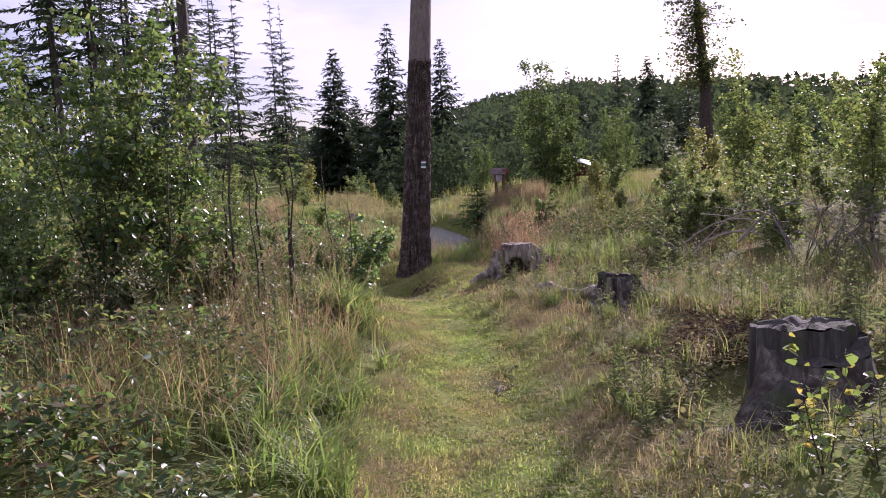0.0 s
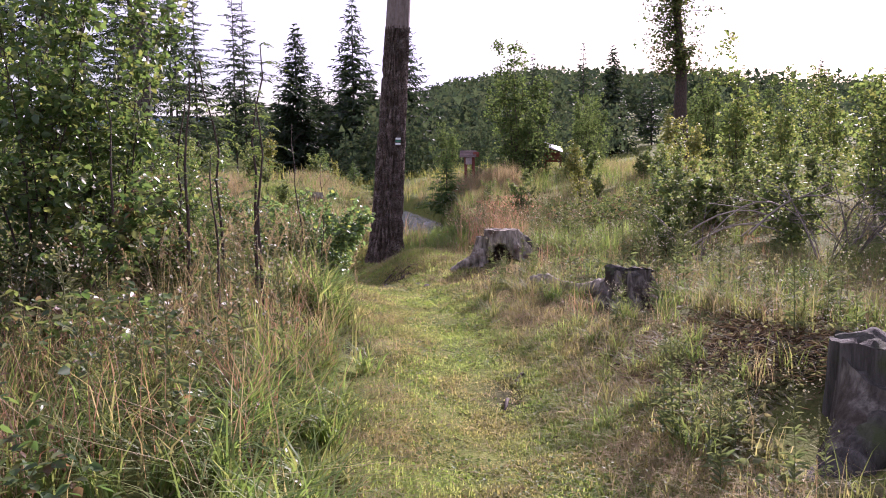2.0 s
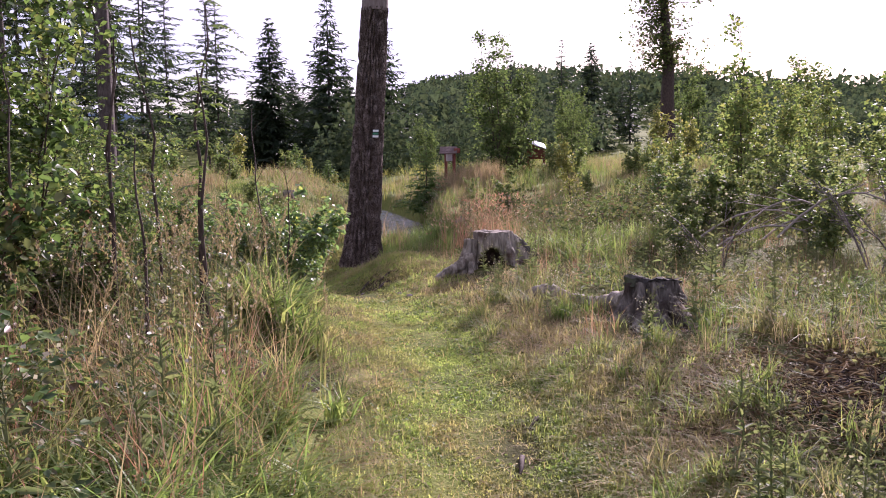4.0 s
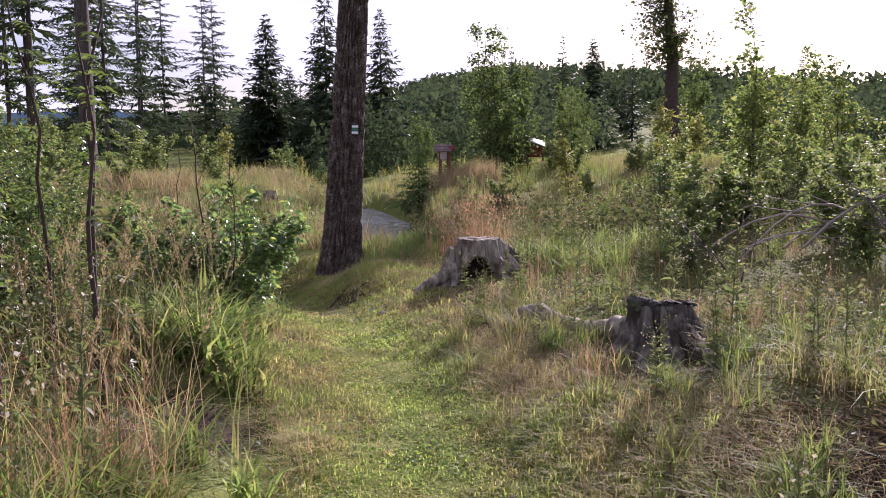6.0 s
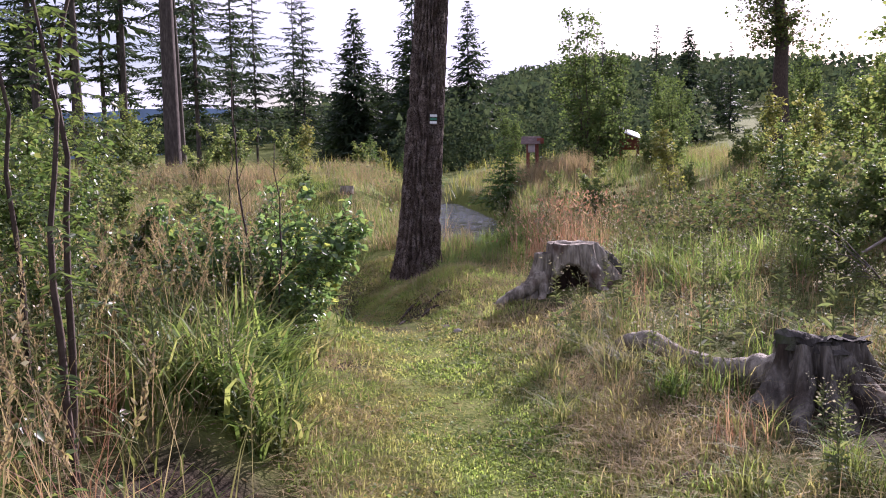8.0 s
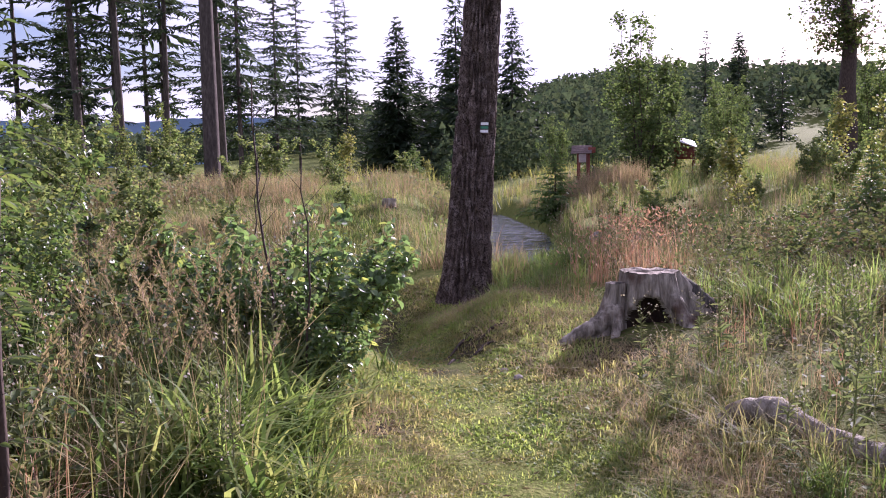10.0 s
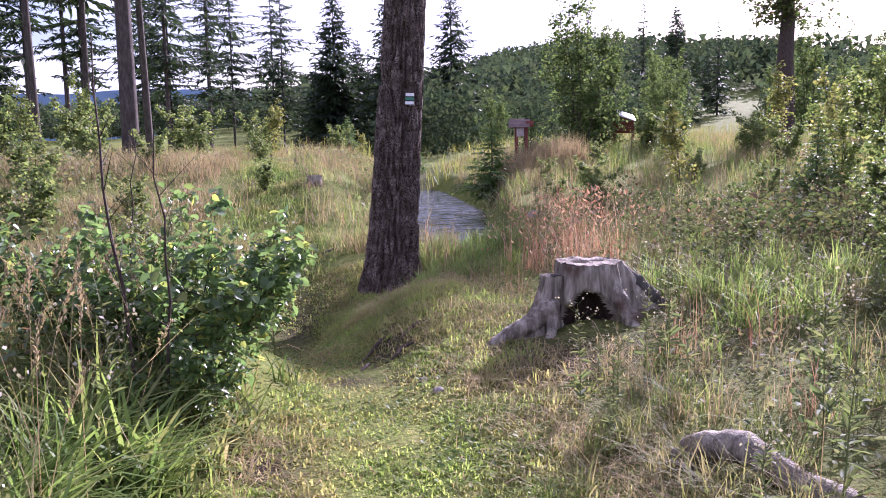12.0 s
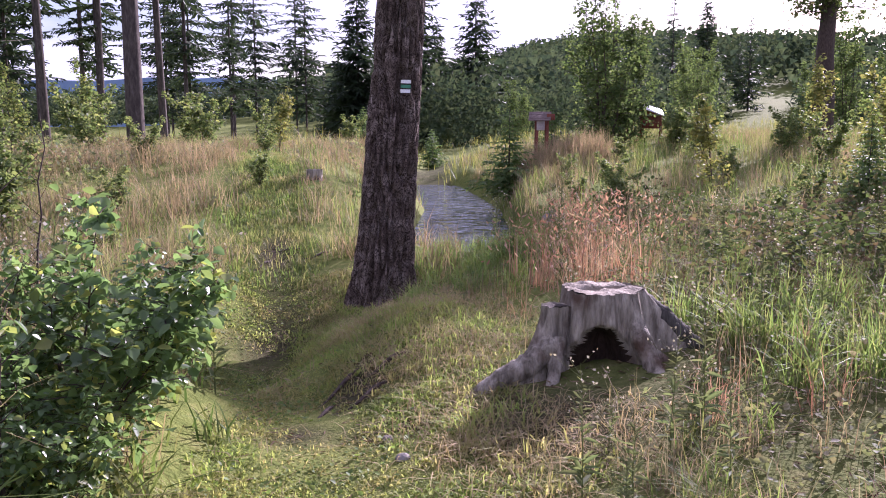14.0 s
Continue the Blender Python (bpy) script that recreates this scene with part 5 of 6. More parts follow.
for i in range(5):
    one_box("roof_board", (-0.32, 0.24, -0.36 + 0.085 * i, -0.275 + 0.085 * i, -0.01, 0.01), M_ROOF, hut, pose(0, 0, hz - 0.02 + 0.006 * (i % 2), 32, 0, -12))
one_box("gable_board", (0.10, 0.30, -0.22, -0.19, hz - 0.2, hz - 0.04), M_RED, hut)

# stones and fallen twigs
def stone(x, y, r, seed, label):
    bm = bmesh.new()
    bmesh.ops.create_icosphere(bm, subdivisions=3, radius=r)
    for v in bm.verts:
        v.co *= 1 + 0.35 * noise.noise(v.co / r * 0.9 + Vector((seed, 0, 0)))
        v.co.z *= 0.65
    me = bpy.data.meshes.new("stone")
    bm.to_mesh(me)
    bm.free()
    me.materials.append(M_ROCK)
    me.polygons.foreach_set("use_smooth", [True] * len(me.polygons))
    ob = new("stone", me)
    ob.location = (x, y, z_at(x, y) + 0.25 * r)
    return tagged(ob, label, "stone")


st = thing("tree_stump", -0.89, 21.75, "small old grey stump in the dry grass", "stump", z=z_at(-0.89, 21.75) - 0.05, scale=0.8)
v, q = stump_part(0.15, 0.26, [(220, 0.10, 0.4, 2), (320, 0.10, 0.4, 2)], seed=61, rows=10, cols=48, wave=0.03)
part("side", mesh_np("stump_side", v, [q], M_STUMP, True), st)
v2, q2 = cut_top(v[-48:], 4, 62)
part("cut_face", mesh_np("stump_cut", v2, [q2], M_CUT, True), st)
stone(2.9, 20.6, 0.14, 2, "dark stone at the stream bank")
stone(0.78, 11.5, 0.035, 4, "small pale stone on the path")
stone(0.70, 11.8, 0.03, 7, "small pale stone on the path")

g = np.random.default_rng(9)
for x, y, a, L in ((0.35, 12.9, 0.9, 0.7), (0.55, 12.55, 0.7, 0.55), (0.65, 12.95, 0.5, 0.5), (0.30, 12.5, 1.2, 0.4), (-0.75, 17.9, 0.4, 0.6), (-0.95, 17.3, 1.3, 0.5), (1.5, 7.9, -0.5, 0.35), (1.0, 6.9, 0.4, 0.3), (0.8, 6.4, 1.1, 0.35), (-0.35, 17.8, 0.8, 0.5)):
    b = Build()
    t = np.linspace(-0.5, 0.5, 12)
    pts = np.stack([x + np.cos(a) * L * t, y + np.sin(a) * L * t + 0.04 * np.sin(t * 9), 0 * t], -1)
    pts[:, 2] = land(pts[:, 0], pts[:, 1]) + 0.012 + 0.02 * np.cos(t * 6) * (np.abs(t) < 0.4)
    tube(b, pts - np.array([0, 0, 0.012]), 0.010 * (1 - 1.2 * np.abs(t)) * np.array([1 + 0.4 * math.sin(9 * k + x) for k in t]) + 0.003, 6)
    ob = new("exposed_root" if y > 12 else "fallen_stick", b.mesh("root", M_TWIG, True))
    tagged(ob, "gnarled tree root crossing the trodden path" if y > 12 else "short dry stick lying on the grass", "root" if y > 12 else "stick")
# ------------------------------------------------------------ grasses and low growth


def sprinkle(n, x0, x1, y0, y1, keep, seed):
    """Random places in a stretch of the plan, thinned by keep(x, y)."""
    g = np.random.default_rng(seed)
    x, y = g.uniform(x0, x1, n), g.uniform(y0, y1, n)
    k = g.uniform(0, 1, n) < keep(x, y)
    x, y = x[k], y[k]
    return np.stack([x, y, land(x, y) - 0.005], -1), g


def patchy(x, y, s, seed):
    """Smooth random patches between 0 and 1."""
    r = np.random.default_rng(seed)
    t = 0
    for i in range(5):
        a, p, f = r.uniform(0, 6.28), r.uniform(0, 6.28), s * r.uniform(0.6, 1.7)
        t = t + np.sin(f * (np.cos(a) * x + np.sin(a) * y) + p)
    return np.clip(0.5 + 0.28 * t, 0, 1)


def off_stumps(x, y):
    k = np.ones_like(x)
    for cx, cy, r in ((1.9, 12.35, 0.50), (2.42, 8.75, 0.34), (2.5, 4.8, 0.66), (0.475, 16.2, 0.36)):
        k = k * (np.hypot(x - cx, y - cy) > r)
    return k * (np.abs(x - stream_x(y)) > 1.0 * (y > 17.2))


def verge(x, y):
    """How far right of the path's left edge: 0 in the growth, 1 on the mown strip."""
    return sstep(-0.12, 0.12, x - path_x(y) + 0.36)


def far_path_keep(x, y):
    return sstep(0.75, 0.35, np.abs(x - tread_x(y))) * (1 - 0.92 * worn(x, y))


def right_edge(y):
    return 1.45 + 0.22 * np.sin(1.1 * y) + 0.1 * np.sin(3.1 * y) - 0.5 * sstep(13, 15, y)


def turf_keep(x, y):
    return verge(x, y) * (0.36 + 0.64 * sstep(1.0, 0.4, np.abs(x - tread_x(y)))) * sstep(0.5, -0.3, x - right_edge(y)) * (1 - 0.88 * np.clip(worn(x, y) - 0.1, 0, 1)) * off_stumps(x, y)


def grass(name, pos, g, h, w, lean, mat, label, steps=2, spread=0.35):
    b = Build()
    n = len(pos)
    hh = h * g.uniform(1 - spread, 1 + spread, n)
    blades(b, pos, hh, w * g.uniform(0.7, 1.4, n), np.abs(g.normal(lean, 0.3, n)), g.uniform(0, 6.28, n), steps)
    return tagged(new(name, b.mesh(name, mat)), label, "grass", kind="stuff")


def turf_height(p):
    """Short on the trodden line, longer and tufted off it."""
    off = np.abs(p[:, 0] - tread_x(p[:, 1]))
    return (0.5 + 0.9 * sstep(0.15, 0.9, off)) * (0.75 + 0.5 * patchy(p[:, 0], p[:, 1], 13.0, 71) + 0.5 * patchy(p[:, 0], p[:, 1], 5.1, 72) ** 2)


def turf(n, x0, x1, y0, y1, seed, width, label):
    """Short grass in small bent tufts, with small clover-like leaves and straw lying in it."""
    pos, g = sprinkle(n, x0, x1, y0, y1, turf_keep, seed)
    k = np.arange(len(pos)) // 7
    centre = pos[np.minimum(k * 7, len(pos) - 1)]
    pull = (g.uniform(0, 1, len(k)) < 0.55)[:, None]
    pos = np.where(pull, centre + np.concatenate([g.normal(0, 0.016, (len(k), 2)), np.zeros((len(k), 1))], 1), pos)
    pos[:, 2] = land(pos[:, 0], pos[:, 1]) - 0.005
    b = Build()
    m = len(pos)
    blades(b, pos, 0.042 * turf_height(pos) * g.uniform(0.4, 1.5, m), width * g.uniform(0.6, 1.5, m), np.abs(g.normal(1.0, 0.45, m)), g.uniform(0, 6.28, m), 1)
    tagged(new("short_grass", b.mesh("short_grass", M_SHORT)), label, "grass", kind="stuff")
    lf = Build()
    pos, g = sprinkle(n // 8, x0, x1, y0, y1, lambda x, y: turf_keep(x, y) * sstep(0.9, 0.3, np.abs(x - tread_x(y))) * patchy(x, y, 4.0, seed + 200) ** 2, seed + 100)
    m = len(pos)
    pos[:, 2] += g.uniform(0.006, 0.045, m) * turf_height(pos)
    scatter(lf, ROUND, LEAF_P, pos, g.uniform(0, 6.28, m), g.normal(0.1, 0.4, m), g.normal(0, 0.5, m), 2.3 * width * g.uniform(0.6, 1.5, m))
    tagged(new("turf_herbs", lf.mesh("turf_herbs", M_TURFLEAF)), "tiny green herb leaves among the short grass", "herbs", kind="stuff")
    sw = Build()
    pos, g = sprinkle(n // 3, x0, x1, y0, y1, lambda x, y: verge(x, y) * off_stumps(x, y) * sstep(0.9, 0.1, x - right_edge(y)) * (0.06 + 0.94 * sstep(0.3, 0.8, np.abs(x - tread_x(y)))) * (0.35 + 0.65 * patchy(x, y, 3.0, seed + 300)), seed + 101)
    m = len(pos)
    blades(sw, pos, g.uniform(0.04, 0.13, m), 0.6 * width * g.uniform(0.7, 1.3, m), np.abs(g.normal(1.5, 0.7, m)), g.uniform(0, 6.28, m), 2)
    tagged(new("straw", sw.mesh("straw", M_STRAW)), "bent dry straw lying in the short grass", "straw", kind="stuff")


turf(270000, -0.6, 2.3, 3.6, 10.0, 1, 0.0075, "short trodden yellow-green grass on the footpath")
turf(140000, -1.2, 2.3, 10.0, 17.0, 2, 0.010, "short sunlit grass on the path and bank")


pos, g = sprinkle(40000, -3.2, 0.6, 16.6, 27.0, far_path_keep, 3)
grass("short_grass", pos, g, 0.10, 0.012, 0.6, M_GREEN, "short grass on the path beyond the pine", 1, 0.6)


def clumps(n, x0, x1, y0, y1, keep, seed, per, radius):
    """Tufts: many blades round each of n places."""
    c, g = sprinkle(n, x0, x1, y0, y1, keep, seed)
    k = np.repeat(np.arange(len(c)), per)
    p = c[k] + np.concatenate([g.normal(0, radius, (len(k), 2)), np.zeros((len(k), 1))], 1)
    p[:, 2] = land(p[:, 0], p[:, 1]) - 0.005
    return p, g


def taper(p, h, low=0.4, reach=0.8):
    return h * (low + (1 - low) * sstep(0.0, reach, path_x(p[:, 1]) - 0.36 - p[:, 0]))


# knee-high green grass beside the path
hollow = lambda x, y: 1 - np.clip(1.7 * bump2(x, y, -0.42, 7.95, 0.36, 0.55), 0, 1)
left = lambda x, y: sstep(0.0, 0.3, path_x(y) - 0.40 - x) * off_stumps(x, y) * hollow(x, y)
edge_left = lambda x, y: hollow(x, y) * sstep(-0.02, 0.1, path_x(y) - 0.32 - x) * sstep(1.2, 0.3, path_x(y) - 0.4 - x)
p, g = clumps(520, -2.2, 0.6, 3.4, 15, lambda x, y: edge_left(x, y) * (0.25 + 0.75 * patchy(x, y, 1.6, 3)), 11, 24, 0.05)
grass("green_grass_tufts", p, g, taper(p, 0.42, 0.5), 0.0125, 0.8, M_GREEN, "long green grass tufts at the path edge")
p, g = clumps(110, -1.6, 0.3, 8.6, 11.0, edge_left, 12, 34, 0.06)
grass("green_grass_tufts", p, g, taper(p, 0.52, 0.55), 0.018, 0.8, M_GREEN, "tall lush green grass beside the path")
p, g = clumps(480, -3.6, 0.2, 4.5, 16, lambda x, y: left(x, y) * patchy(x, y, 1.3, 5), 13, 30, 0.06)
grass("mixed_tall_grass", p, g, 0.50, 0.008, 0.65, M_GREEN, "tall mixed green grass", 2, 0.5)
p, g = clumps(270, -4.5, 0.3, 5.0, 16, lambda x, y: left(x, y) * patchy(x, y, 1.1, 6) * sstep(5, 7, y), 14, 26, 0.05)
grass("dry_tall_grass", p, g, taper(p, 0.72, 0.35, 1.0), 0.005, 0.75, M_DRY, "tall dry straw-coloured grass", 2, 0.55)
p, g = clumps(14, -1.6, 0.1, 5.6, 8.6, lambda x, y: edge_left(x, y) * sstep(-0.2, 0.2, path_x(y) - 0.5 - x), 15, 40, 0.05)
grass("rusty_grass", p, g, 0.55, 0.004, 0.55, M_RUST, "reddish-brown dry stalks", 2, 0.5)
p, g = clumps(60, -1.3, 0.4, 3.9, 7.6, lambda x, y: hollow(x, y) * sstep(-0.05, 0.1, path_x(y) - 0.34 - x) * sstep(1.0, 0.5, path_x(y) - 0.34 - x), 45, 55, 0.035)
grass("broad_grass_tufts", p, g, 0.36, 0.012, 1.0, M_LUSH, "arching tufts of broad bright green grass", 2, 0.4)
p, g = clumps(40, -1.0, 0.0, 8.7, 10.4, lambda x, y: sstep(-0.05, 0.15, path_x(y) - 0.42 - x), 91, 22, 0.05)
grass("broad_grass_tufts", p, g, 0.50, 0.024, 0.8, M_LUSH, "arching tufts of tall bright green grass", 2, 0.4)

p, g = clumps(48, -2.6, -0.25, 3.3, 5.6, lambda x, y: 0.3 + 0.7 * patchy(x, y, 2.2, 93), 94, 44, 0.05)
grass("broad_grass_tufts", p, g, 0.34, 0.012, 0.95, M_LUSH, "arching bright grass tufts among the brambles", 2, 0.45)

p, g = clumps(210, -3.6, -0.4, 4.2, 8.6, lambda x, y: left(x, y) * (0.15 + 0.85 * patchy(x, y, 1.5, 95)), 96, 24, 0.07)
grass("rusty_grass", p, g, 0.46, 0.005, 0.6, M_RUST, "reddish-brown withered undergrowth", 2, 0.6)

# right-hand verge and slope
right = lambda x, y: sstep(-0.1, 0.4, x - right_edge(y)) * off_stumps(x, y) * (1 - np.clip(1.3 * bump2(x, y, 2.35, 6.1, 0.75, 0.55), 0, 1)) * (1 - 0.85 * np.clip(1.2 * bump2(x, y, 2.35, 8.25, 0.5, 0.45), 0, 1)) * (1 - 0.9 * np.clip(1.4 * bump2(x, y, 1.5, 11.9, 0.65, 0.8), 0, 1))
p, g = clumps(650, 0.9, 7.5, 3.2, 18, lambda x, y: right(x, y) * patchy(x, y, 1.2, 7), 16, 26, 0.05)
grass("green_grass_tufts", p, g, 0.28, 0.006, 0.7, M_GREEN, "green grass tufts on the clearing")
p, g = clumps(620, 0.8, 8.5, 4.0, 18, lambda x, y: right(x, y) * (0.2 + 0.8 * patchy(x, y, 0.9, 8)) * (1 - 0.7 * sstep(13, 14, y)), 17, 22, 0.05)
grass("dry_tall_grass", p, g, 0.30, 0.004, 0.6, M_DRY, "thin dry grass on the clearing")
p, g = clumps(70, 2.5, 4.3, 11.4, 13.8, lambda x, y: bump2(x, y, 3.2, 12.5, 0.7, 0.9), 18, 60, 0.06)
grass("lush_grass", p, g, 0.36, 0.009, 0.55, M_LUSH, "bright sunlit yellow-green grass")
p, g = clumps(60, 1.1, 2.3, 5.0, 10.5, lambda x, y: sstep(-0.3, 0.0, x - right_edge(y)) * sstep(0.8, 0.3, x - right_edge(y)), 19, 46, 0.04)
grass("green_grass_tufts", p, g, 0.22, 0.006, 0.8, M_GREEN, "low grass tufts along the verge")
p, g = clumps(90, 1.3, 6.5, 6.5, 17, lambda x, y: right(x, y) * patchy(x, y, 1.6, 46), 47, 26, 0.06)
grass("rusty_grass", p, g, 0.30, 0.004, 0.5, M_RUST, "reddish dead stalks among the herbs", 2, 0.5)
p, g = clumps(90, 2.5, 5.2, 6.6, 9.6, lambda x, y: off_stumps(x, y), 49, 26, 0.07)
grass("dry_tall_grass", p, g, 0.24, 0.005, 0.7, M_DRY, "thin straw-coloured grass beside the low stump", 2, 0.5)
p, g = clumps(110, 2.5, 5.2, 6.4, 9.6, lambda x, y: off_stumps(x, y), 50, 34, 0.05)
grass("green_grass_tufts", p, g, 0.26, 0.008, 0.8, M_GREEN, "green tufts beside the low stump", 2, 0.5)
# orange-red stand behind the hollow stump
p, g = clumps(130, 1.3, 3.0, 13.4, 16.4, lambda x, y: bump2(x, y, 2.3, 14.7, 0.40, 0.6), 20, 18, 0.06)
grass("rusty_grass", p, g, 0.47, 0.0065, 0.45, M_RUST, "orange-red dry stalks behind the stump", 2, 0.6)
p, g = clumps(90, 1.0, 3.2, 13.4, 18.0, lambda x, y: bump2(x, y, 2.45, 15.8, 0.5, 1.2), 21, 24, 0.06)
grass("dry_tall_grass", p, g, 0.32, 0.006, 0.5, M_DRY, "straw-coloured grass at the stream bank")
p, g = clumps(45, 0.7, 2.2, 14.6, 16.6, lambda x, y: off_stumps(x, y), 22, 22, 0.05)
grass("green_grass_tufts", p, g, 0.22, 0.010, 0.6, M_LUSH, "fresh green grass round the pine's foot")

p, g = clumps(45, 1.0, 2.5, 16.3, 18.0, lambda x, y: 1 + 0 * x, 92, 22, 0.06)
grass("green_grass_tufts", p, g, 0.20, 0.010, 0.6, M_LUSH, "green tufts on the near bank of the stream", 2, 0.5)

# the bank of tall dry grass beyond the pine
bank = lambda x, y: off_stumps(x, y) * sstep(0.35, 0.9, np.abs(x - tread_x(y))) * sstep(15.5, 18.0, y) * (np.abs(x - stream_x(y)) > 1.1) * (1 - 0.9 * worn(x, y))
p, g = clumps(420, -4.5, -0.6, 11.5, 17.5, lambda x, y: left(x, y), 43, 26, 0.07)
grass("dry_tall_grass", p, g, 0.45, 0.007, 0.6, M_DRY, "tangled tan grass above the path")
p, g = clumps(300, -4.5, -0.8, 11.5, 18.5, lambda x, y: left(x, y), 44, 26, 0.07)
grass("green_grass_tufts", p, g, 0.40, 0.008, 0.7, M_GREEN, "tangled green grass above the path")
p, g = clumps(2200, -9, 1.6, 15.5, 36, lambda x, y: bank(x, y) * (0.35 + 0.65 * patchy(x, y, 0.5, 9)), 23, 24, 0.12)
grass("dry_tall_grass", p, g, 0.42 * (0.45 + patchy(p[:, 0], p[:, 1], 1.1, 91)), 0.010, 0.7, M_DRY, "wide stand of tall dry tan grass", 1)
p, g = clumps(520, -9, 1.6, 15.5, 36, lambda x, y: bank(x, y) * patchy(x, y, 0.6, 10), 24, 22, 0.12)
grass("green_grass_tufts", p, g, 0.48, 0.011, 0.6, M_GREEN, "green grass among dry stalks", 1)
p, g = clumps(1300, 2.6, 16, 17.5, 40, lambda x, y: off_stumps(x, y) * (0.3 + 0.7 * patchy(x, y, 0.5, 12)), 25, 22, 0.14)
grass("mixed_tall_grass", p, g, 0.5, 0.011, 0.55, M_GREEN, "rough green grass on the slope", 1)
p, g = clumps(1300, 2.4, 16, 17.0, 42, lambda x, y: off_stumps(x, y) * patchy(x, y, 0.5, 13), 26, 22, 0.14)
grass("dry_tall_grass", p, g, 0.5, 0.010, 0.5, M_DRY, "dry grass on the slope", 1)
p, g = clumps(1000, -30, 60, 36, 85, lambda x, y: (np.abs(x - stream_x(y)) > 0.9) * (0.4 + 0.6 * patchy(x, y, 0.25, 14)), 27, 20, 0.35)
grass("mixed_tall_grass", p, g, 0.8, 0.03, 0.5, M_YELLOW, "rough meadow grass in the distance", 1)

p, g = clumps(120, 3.2, 5.2, 26.4, 28.7, lambda x, y: 1 + 0 * x, 28, 24, 0.10)
grass("mixed_tall_grass", p, g, 0.72, 0.012, 0.4, M_DRY, "dry grass before the small shelter", 1)

rp = Build()
g = np.random.default_rng(48)
n = 900
x, y = g.normal(2.3, 0.34, n), g.normal(14.9, 0.5, n)
pos = np.stack([x, y, land(x, y) + g.uniform(0.28, 0.68, n)], -1)
scatter(rp, SLIM, LEAF_P, pos, g.uniform(0, 6.28, n), g.uniform(0.2, 1.3, n), g.uniform(0, 3, n), g.uniform(0.025, 0.06, n))
tagged(new("rusty_seed_heads", rp.mesh("rusty_seed_heads", M_RUST)), "feathery reddish seed heads of dry stalks", "seed heads", kind="stuff")

# plumed reed-grass stalks
pl = Build()
g = np.random.default_rng(33)
n = 190
x = g.uniform(-1.9, 0.0, n)
y = g.uniform(6.5, 11.5, n)
k = (x < path_x(y) - 0.55) & (hollow(x, y) > 0.5)
x, y = x[k], y[k]
n = len(x)
P0 = np.stack([x, y, land(x, y)], -1)
hh = g.uniform(0.7, 1.15, n)
yw = g.uniform(0, 6.28, n)
blades(pl, P0, hh, np.full(n, 0.004), np.full(n, 0.25), yw, 2)
for s in np.linspace(0.76, 1.0, 44):
    q = P0 + np.stack([np.cos(yw) * 0.25 * hh * s ** 2, np.sin(yw) * 0.25 * hh * s ** 2, hh * (s - 0.1125 * s ** 2.4)], -1) + g.normal(0, 0.004, (n, 3))
    scatter(pl, SLIM, LEAF_P, q, yw + g.normal(0, 1.2, n), g.uniform(0.5, 1.4, n), g.uniform(0, 3, n), np.full(n, 0.023) * (1.15 - abs(s - 0.86) * 5))
tagged(new("reed_grass", pl.mesh("reed_grass", M_DRY)), "tall reed grass with plumed straw seed heads", "grass", kind="stuff")

# long bleached dead stalks
ds = Build()
pos, g = sprinkle(2000, -3.4, 0.2, 3.4, 12.0, lambda x, y: left(x, y) * (0.2 + 0.8 * patchy(x, y, 2.0, 81)), 82)
n = len(pos)
blades(ds, pos, g.uniform(0.35, 1.0, n), np.full(n, 0.006), np.abs(g.normal(0.5, 0.5, n)), g.uniform(0, 6.28, n), 2)
tagged(new("dead_stalks", ds.mesh("dead_stalks", M_STRAW)), "bleached dead stalks leaning through the brambles", "stalks", kind="stuff")

# bramble carpet
br, bs_ = Build(), Build()
pos, g = sprinkle(40000, -4.2, 0.35, 3.0, 11.5, lambda x, y: left(x, y) * patchy(x, y, 2.4, 83) * patchy(x, y, 6.0, 84) ** 0.6 * (0.30 + 0.9 * sstep(6.4, 4.2, y) * sstep(-0.2, -0.7, x) + 0.4 * patchy(x, y, 1.5, 15)), 31)
n = len(pos)
hmax = 0.10 + 0.26 * sstep(0.0, 1.2, path_x(pos[:, 1]) - 0.4 - pos[:, 0]) + 0.30 * patchy(pos[:, 0], pos[:, 1], 3.2, 16) * sstep(0.2, 0.8, path_x(pos[:, 1]) - 0.4 - pos[:, 0])
pos[:, 2] += hmax * g.uniform(0.15, 1.0, n) ** 0.6
yaw = g.uniform(0, 6.28, n)
for da in (-0.95, 0, 0.95):
    scatter(br, LEAF, LEAF_P, pos, yaw + da, g.normal(-0.15, 0.35, n), g.normal(0, 0.45, n), (0.036 + 0.012 * sstep(0.3, 1.2, path_x(pos[:, 1]) - 0.4 - pos[:, 0])) * g.uniform(0.5, 1.5, n))
tagged(new("bramble_leaves", br.mesh("bramble_leaves", M_BRAMBLE)), "carpet of glossy dark green bramble leaves", "brambles", kind="stuff")

# small herb leaves on the right-hand slope and in the verge
hb = Build()
pos, g = sprinkle(42000, 0.8, 7.5, 4.0, 16.0, lambda x, y: right(x, y) * (0.15 + 0.85 * patchy(x, y, 1.1, 17)), 34)
n = len(pos)
pos[:, 2] += (0.05 + 0.22 * patchy(pos[:, 0], pos[:, 1], 1.6, 18) * sstep(0.2, 1.2, pos[:, 0] - right_edge(pos[:, 1]))) * g.uniform(0.1, 1.1, n)
scatter(hb, LEAF, LEAF_P, pos, g.uniform(0, 6.28, n), g.normal(0.1, 0.5, n), g.normal(0, 0.6, n), 0.030 * g.uniform(0.5, 1.5, n))
tagged(new("low_herbs", hb.mesh("low_herbs", M_WEED)), "low leafy herbs and seedlings", "herbs", kind="stuff")

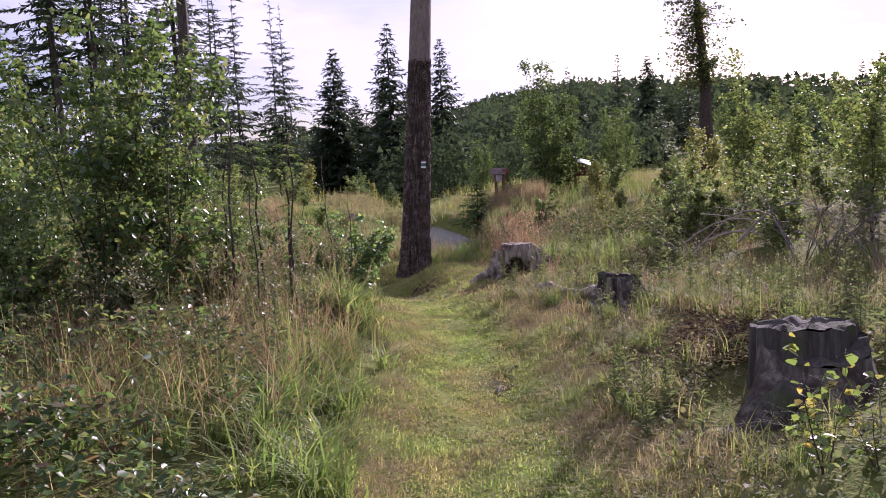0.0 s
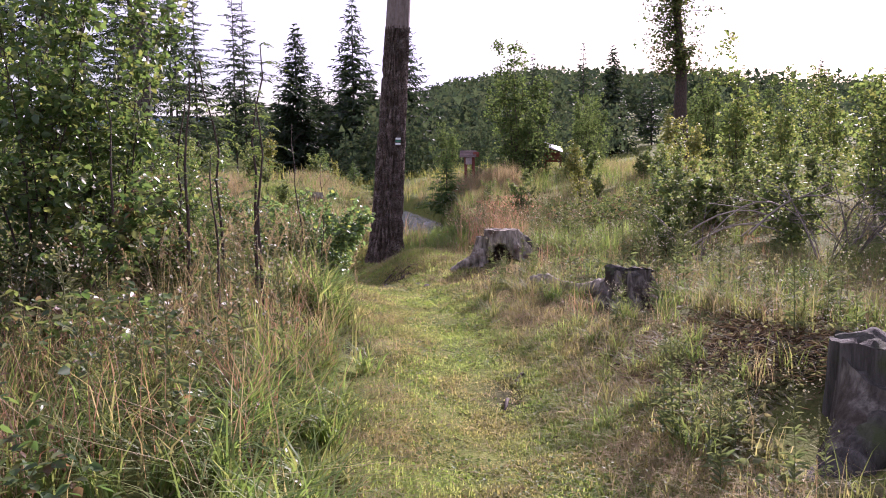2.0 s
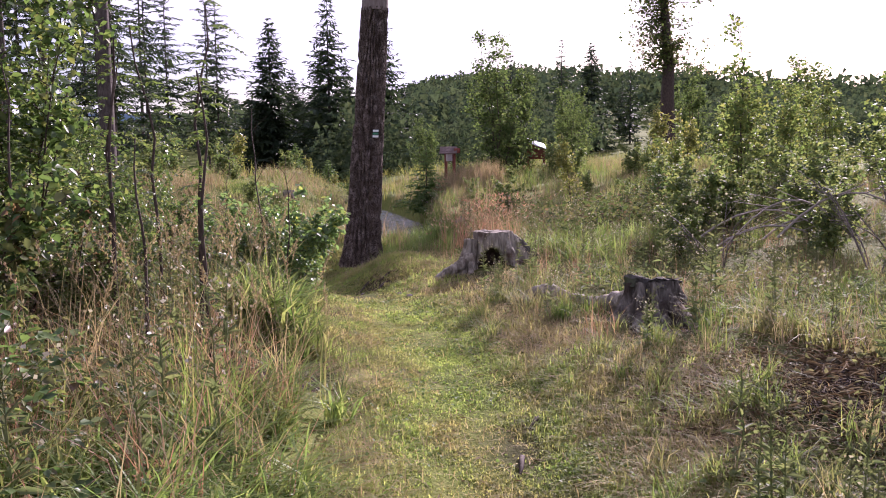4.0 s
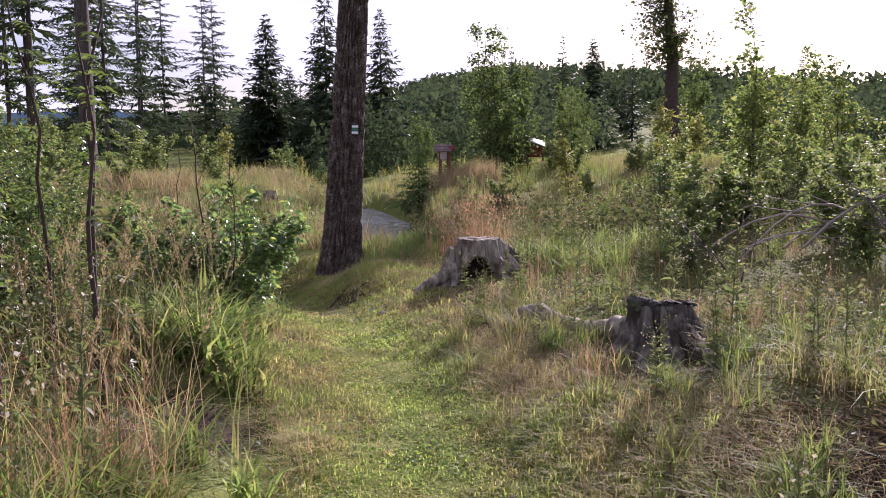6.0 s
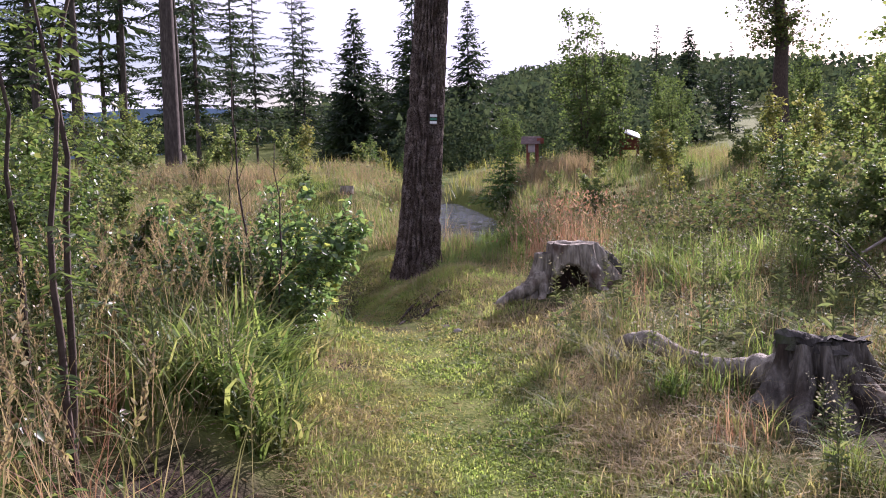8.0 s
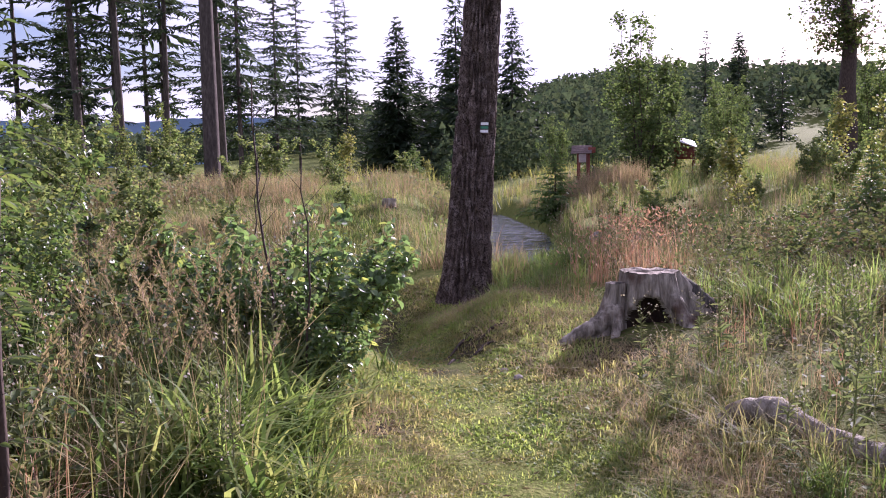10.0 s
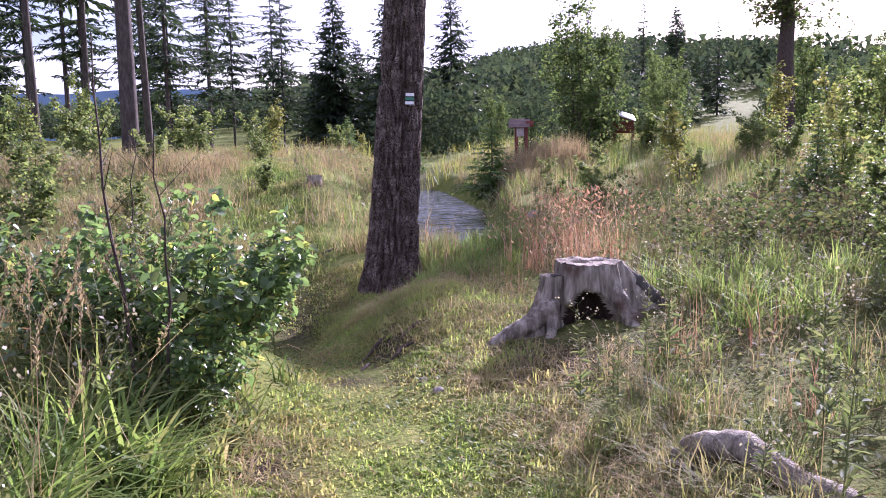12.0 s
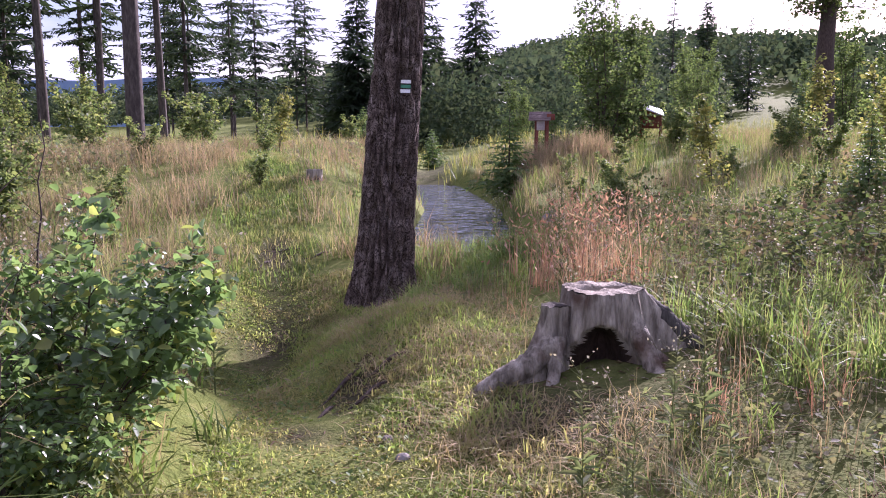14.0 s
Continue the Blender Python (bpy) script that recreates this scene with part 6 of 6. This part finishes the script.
hb = Build()
pos, g = sprinkle(26000, -9, 1.2, 15.5, 34.0, lambda x, y: bank(x, y) * patchy(x, y, 0.8, 61) ** 1.5, 62)
n = len(pos)
pos[:, 2] += 0.42 * patchy(pos[:, 0], pos[:, 1], 1.4, 63) * g.uniform(0.1, 1.1, n) + 0.02
scatter(hb, CHIP, CHIP_P, pos, g.uniform(0, 6.28, n), g.normal(0.2, 0.5, n), g.normal(0, 0.6, n), 0.075 * g.uniform(0.4, 1.4, n))
tagged(new("bank_herbs", hb.mesh("bank_herbs", M_WEED)), "leafy herbs growing through the dry grass bank", "herbs", kind="stuff")

# bramble and dead stalks tangled on the slope behind the stumps
hb = Build()
pos, g = sprinkle(15000, 2.5, 7.0, 13.0, 19.0, lambda x, y: off_stumps(x, y) * patchy(x, y, 1.3, 64) * sstep(0.0, 0.5, x - 2.4 - 0.1 * (y - 13)), 65)
n = len(pos)
pos[:, 2] += (0.12 + 0.5 * patchy(pos[:, 0], pos[:, 1], 1.9, 66)) * g.uniform(0.05, 1.0, n)
scatter(hb, LEAF, LEAF_P, pos, g.uniform(0, 6.28, n), g.normal(0.0, 0.5, n), g.normal(0, 0.6, n), 0.06 * g.uniform(0.5, 1.4, n))
tagged(new("bramble_leaves", hb.mesh("bramble_leaves", M_TANGLE)), "dull dark bramble leaves over the rough slope", "brambles", kind="stuff")
p, g = clumps(330, 2.6, 7.0, 12.6, 19.0, lambda x, y: off_stumps(x, y) * (0.3 + 0.7 * patchy(x, y, 1.5, 67)), 68, 16, 0.10)
grass("dead_stalks", p, g, 0.42, 0.006, 0.7, M_LITTER, "brown dead stalks tangled on the slope", 2, 0.5)

# dead leaves, needles and straw on the ground
lt = Build()
pos, g = sprinkle(40000, -2.5, 5.0, 3.6, 22.0, lambda x, y: np.clip(0.25 + worn(x, y), 0, 1), 35)
n = len(pos)
pos[:, 2] += g.uniform(0.004, 0.02, n)
scatter(lt, SLIM * np.array([0.5, 1, 1]), LEAF_P, pos, g.uniform(0, 6.28, n), g.normal(0, 0.18, n), g.normal(0, 0.5, n), g.uniform(0.02, 0.06, n))
tagged(new("ground_litter", lt.mesh("ground_litter", M_LITTER)), "brown dead leaves, straw and twigs", "litter", kind="stuff")

lt = Build()
pos, g = sprinkle(11000, 1.5, 3.6, 4.8, 7.4, lambda x, y: np.clip(1.3 * bump2(x, y, 2.4, 6.1, 0.8, 0.65), 0, 1) * off_stumps(x, y), 36)
n = len(pos)
pos[:, 2] += g.uniform(0.004, 0.05, n)
scatter(lt, SLIM * np.array([0.22, 1, 1]), LEAF_P, pos, g.uniform(0, 6.28, n), g.normal(0.05, 0.3, n), g.normal(0, 0.5, n), g.uniform(0.03, 0.10, n))
tagged(new("needle_litter", lt.mesh("needle_litter", M_LITTER)), "matted brown needles and dead straw on bare soil", "litter", kind="stuff")
hb = Build()
pos, g = sprinkle(26000, 0.9, 4.6, 2.8, 6.4, lambda x, y: sstep(0.0, 0.5, x - right_edge(y)) * off_stumps(x, y) * (0.25 + 0.75 * patchy(x, y, 2.2, 37)) * (1 - 0.8 * bump2(x, y, 2.3, 6.1, 0.6, 0.4)), 38)
n = len(pos)
pos[:, 2] += 0.11 * patchy(pos[:, 0], pos[:, 1], 3.0, 39) * g.uniform(0.1, 1.1, n) + 0.01
scatter(hb, LEAF, LEAF_P, pos, g.uniform(0, 6.28, n), g.normal(0.2, 0.5, n), g.normal(0, 0.6, n), 0.045 * g.uniform(0.4, 1.4, n))
tagged(new("low_herbs", hb.mesh("low_herbs", M_WEED)), "low leafy herbs round the big stump", "herbs", kind="stuff")

# ------------------------------------------------------------ woods on the far hills
fw = Build()
g = np.random.default_rng(44)
N = 4600
x = g.uniform(-190, 400, N)
y = 120 + 260 * g.uniform(0, 1, N) ** 0.8
k = (x < 0.80 * y + 20) & ((x > -0.13 * y) | (y > 200)) & ~((x > 0.39 * y) & (x < 0.44 * y) & (y < 150))
x, y = x[k], y[k]
z = land(x, y)
n = len(x)
hgt = g.uniform(6, 11, n)
rad = hgt * g.uniform(0.34, 0.52, n)
for j in range(92):
    u = g.normal(0, 1, (n, 3))
    u /= np.linalg.norm(u, axis=1)[:, None]
    u *= g.uniform(0.75, 1.1, n)[:, None]
    c = np.stack([x + u[:, 0] * rad * 0.9, y + u[:, 1] * rad * 0.9, z + hgt * 0.58 + u[:, 2] * hgt * 0.40], -1)
    scatter(fw, FLAKE, FLAKE_P, c, g.uniform(0, 6.28, n), g.normal(-0.3, 0.7, n), g.normal(0, 0.9, n), rad * g.uniform(0.17, 0.42, n))
n = 330
y = g.uniform(62, 125, n)
x = y * g.uniform(-0.02, 0.80, n)
k = ~((x > 0.33 * y) & (x < 0.43 * y))
x, y = x[k], y[k]
z = land(x, y)
n = len(x)
hgt = g.uniform(3.5, 6.5, n)
rad = hgt * g.uniform(0.28, 0.42, n)
for j in range(170):
    u = g.normal(0, 1, (n, 3))
    u /= np.linalg.norm(u, axis=1)[:, None]
    u *= g.uniform(0.5, 1.12, n)[:, None]
    c = np.stack([x + u[:, 0] * rad * 0.9, y + u[:, 1] * rad * 0.9, z + hgt * 0.52 + u[:, 2] * hgt * 0.48], -1)
    scatter(fw, FLAKE, FLAKE_P, c, g.uniform(0, 6.28, n), g.normal(-0.3, 0.7, n), g.normal(0, 0.9, n), rad * g.uniform(0.12, 0.34, n))
tagged(new("far_woods", fw.mesh("far_woods", M_FAR_HAZED)), "dense hazy green mixed woods covering the far hillside", "woods", kind="stuff")
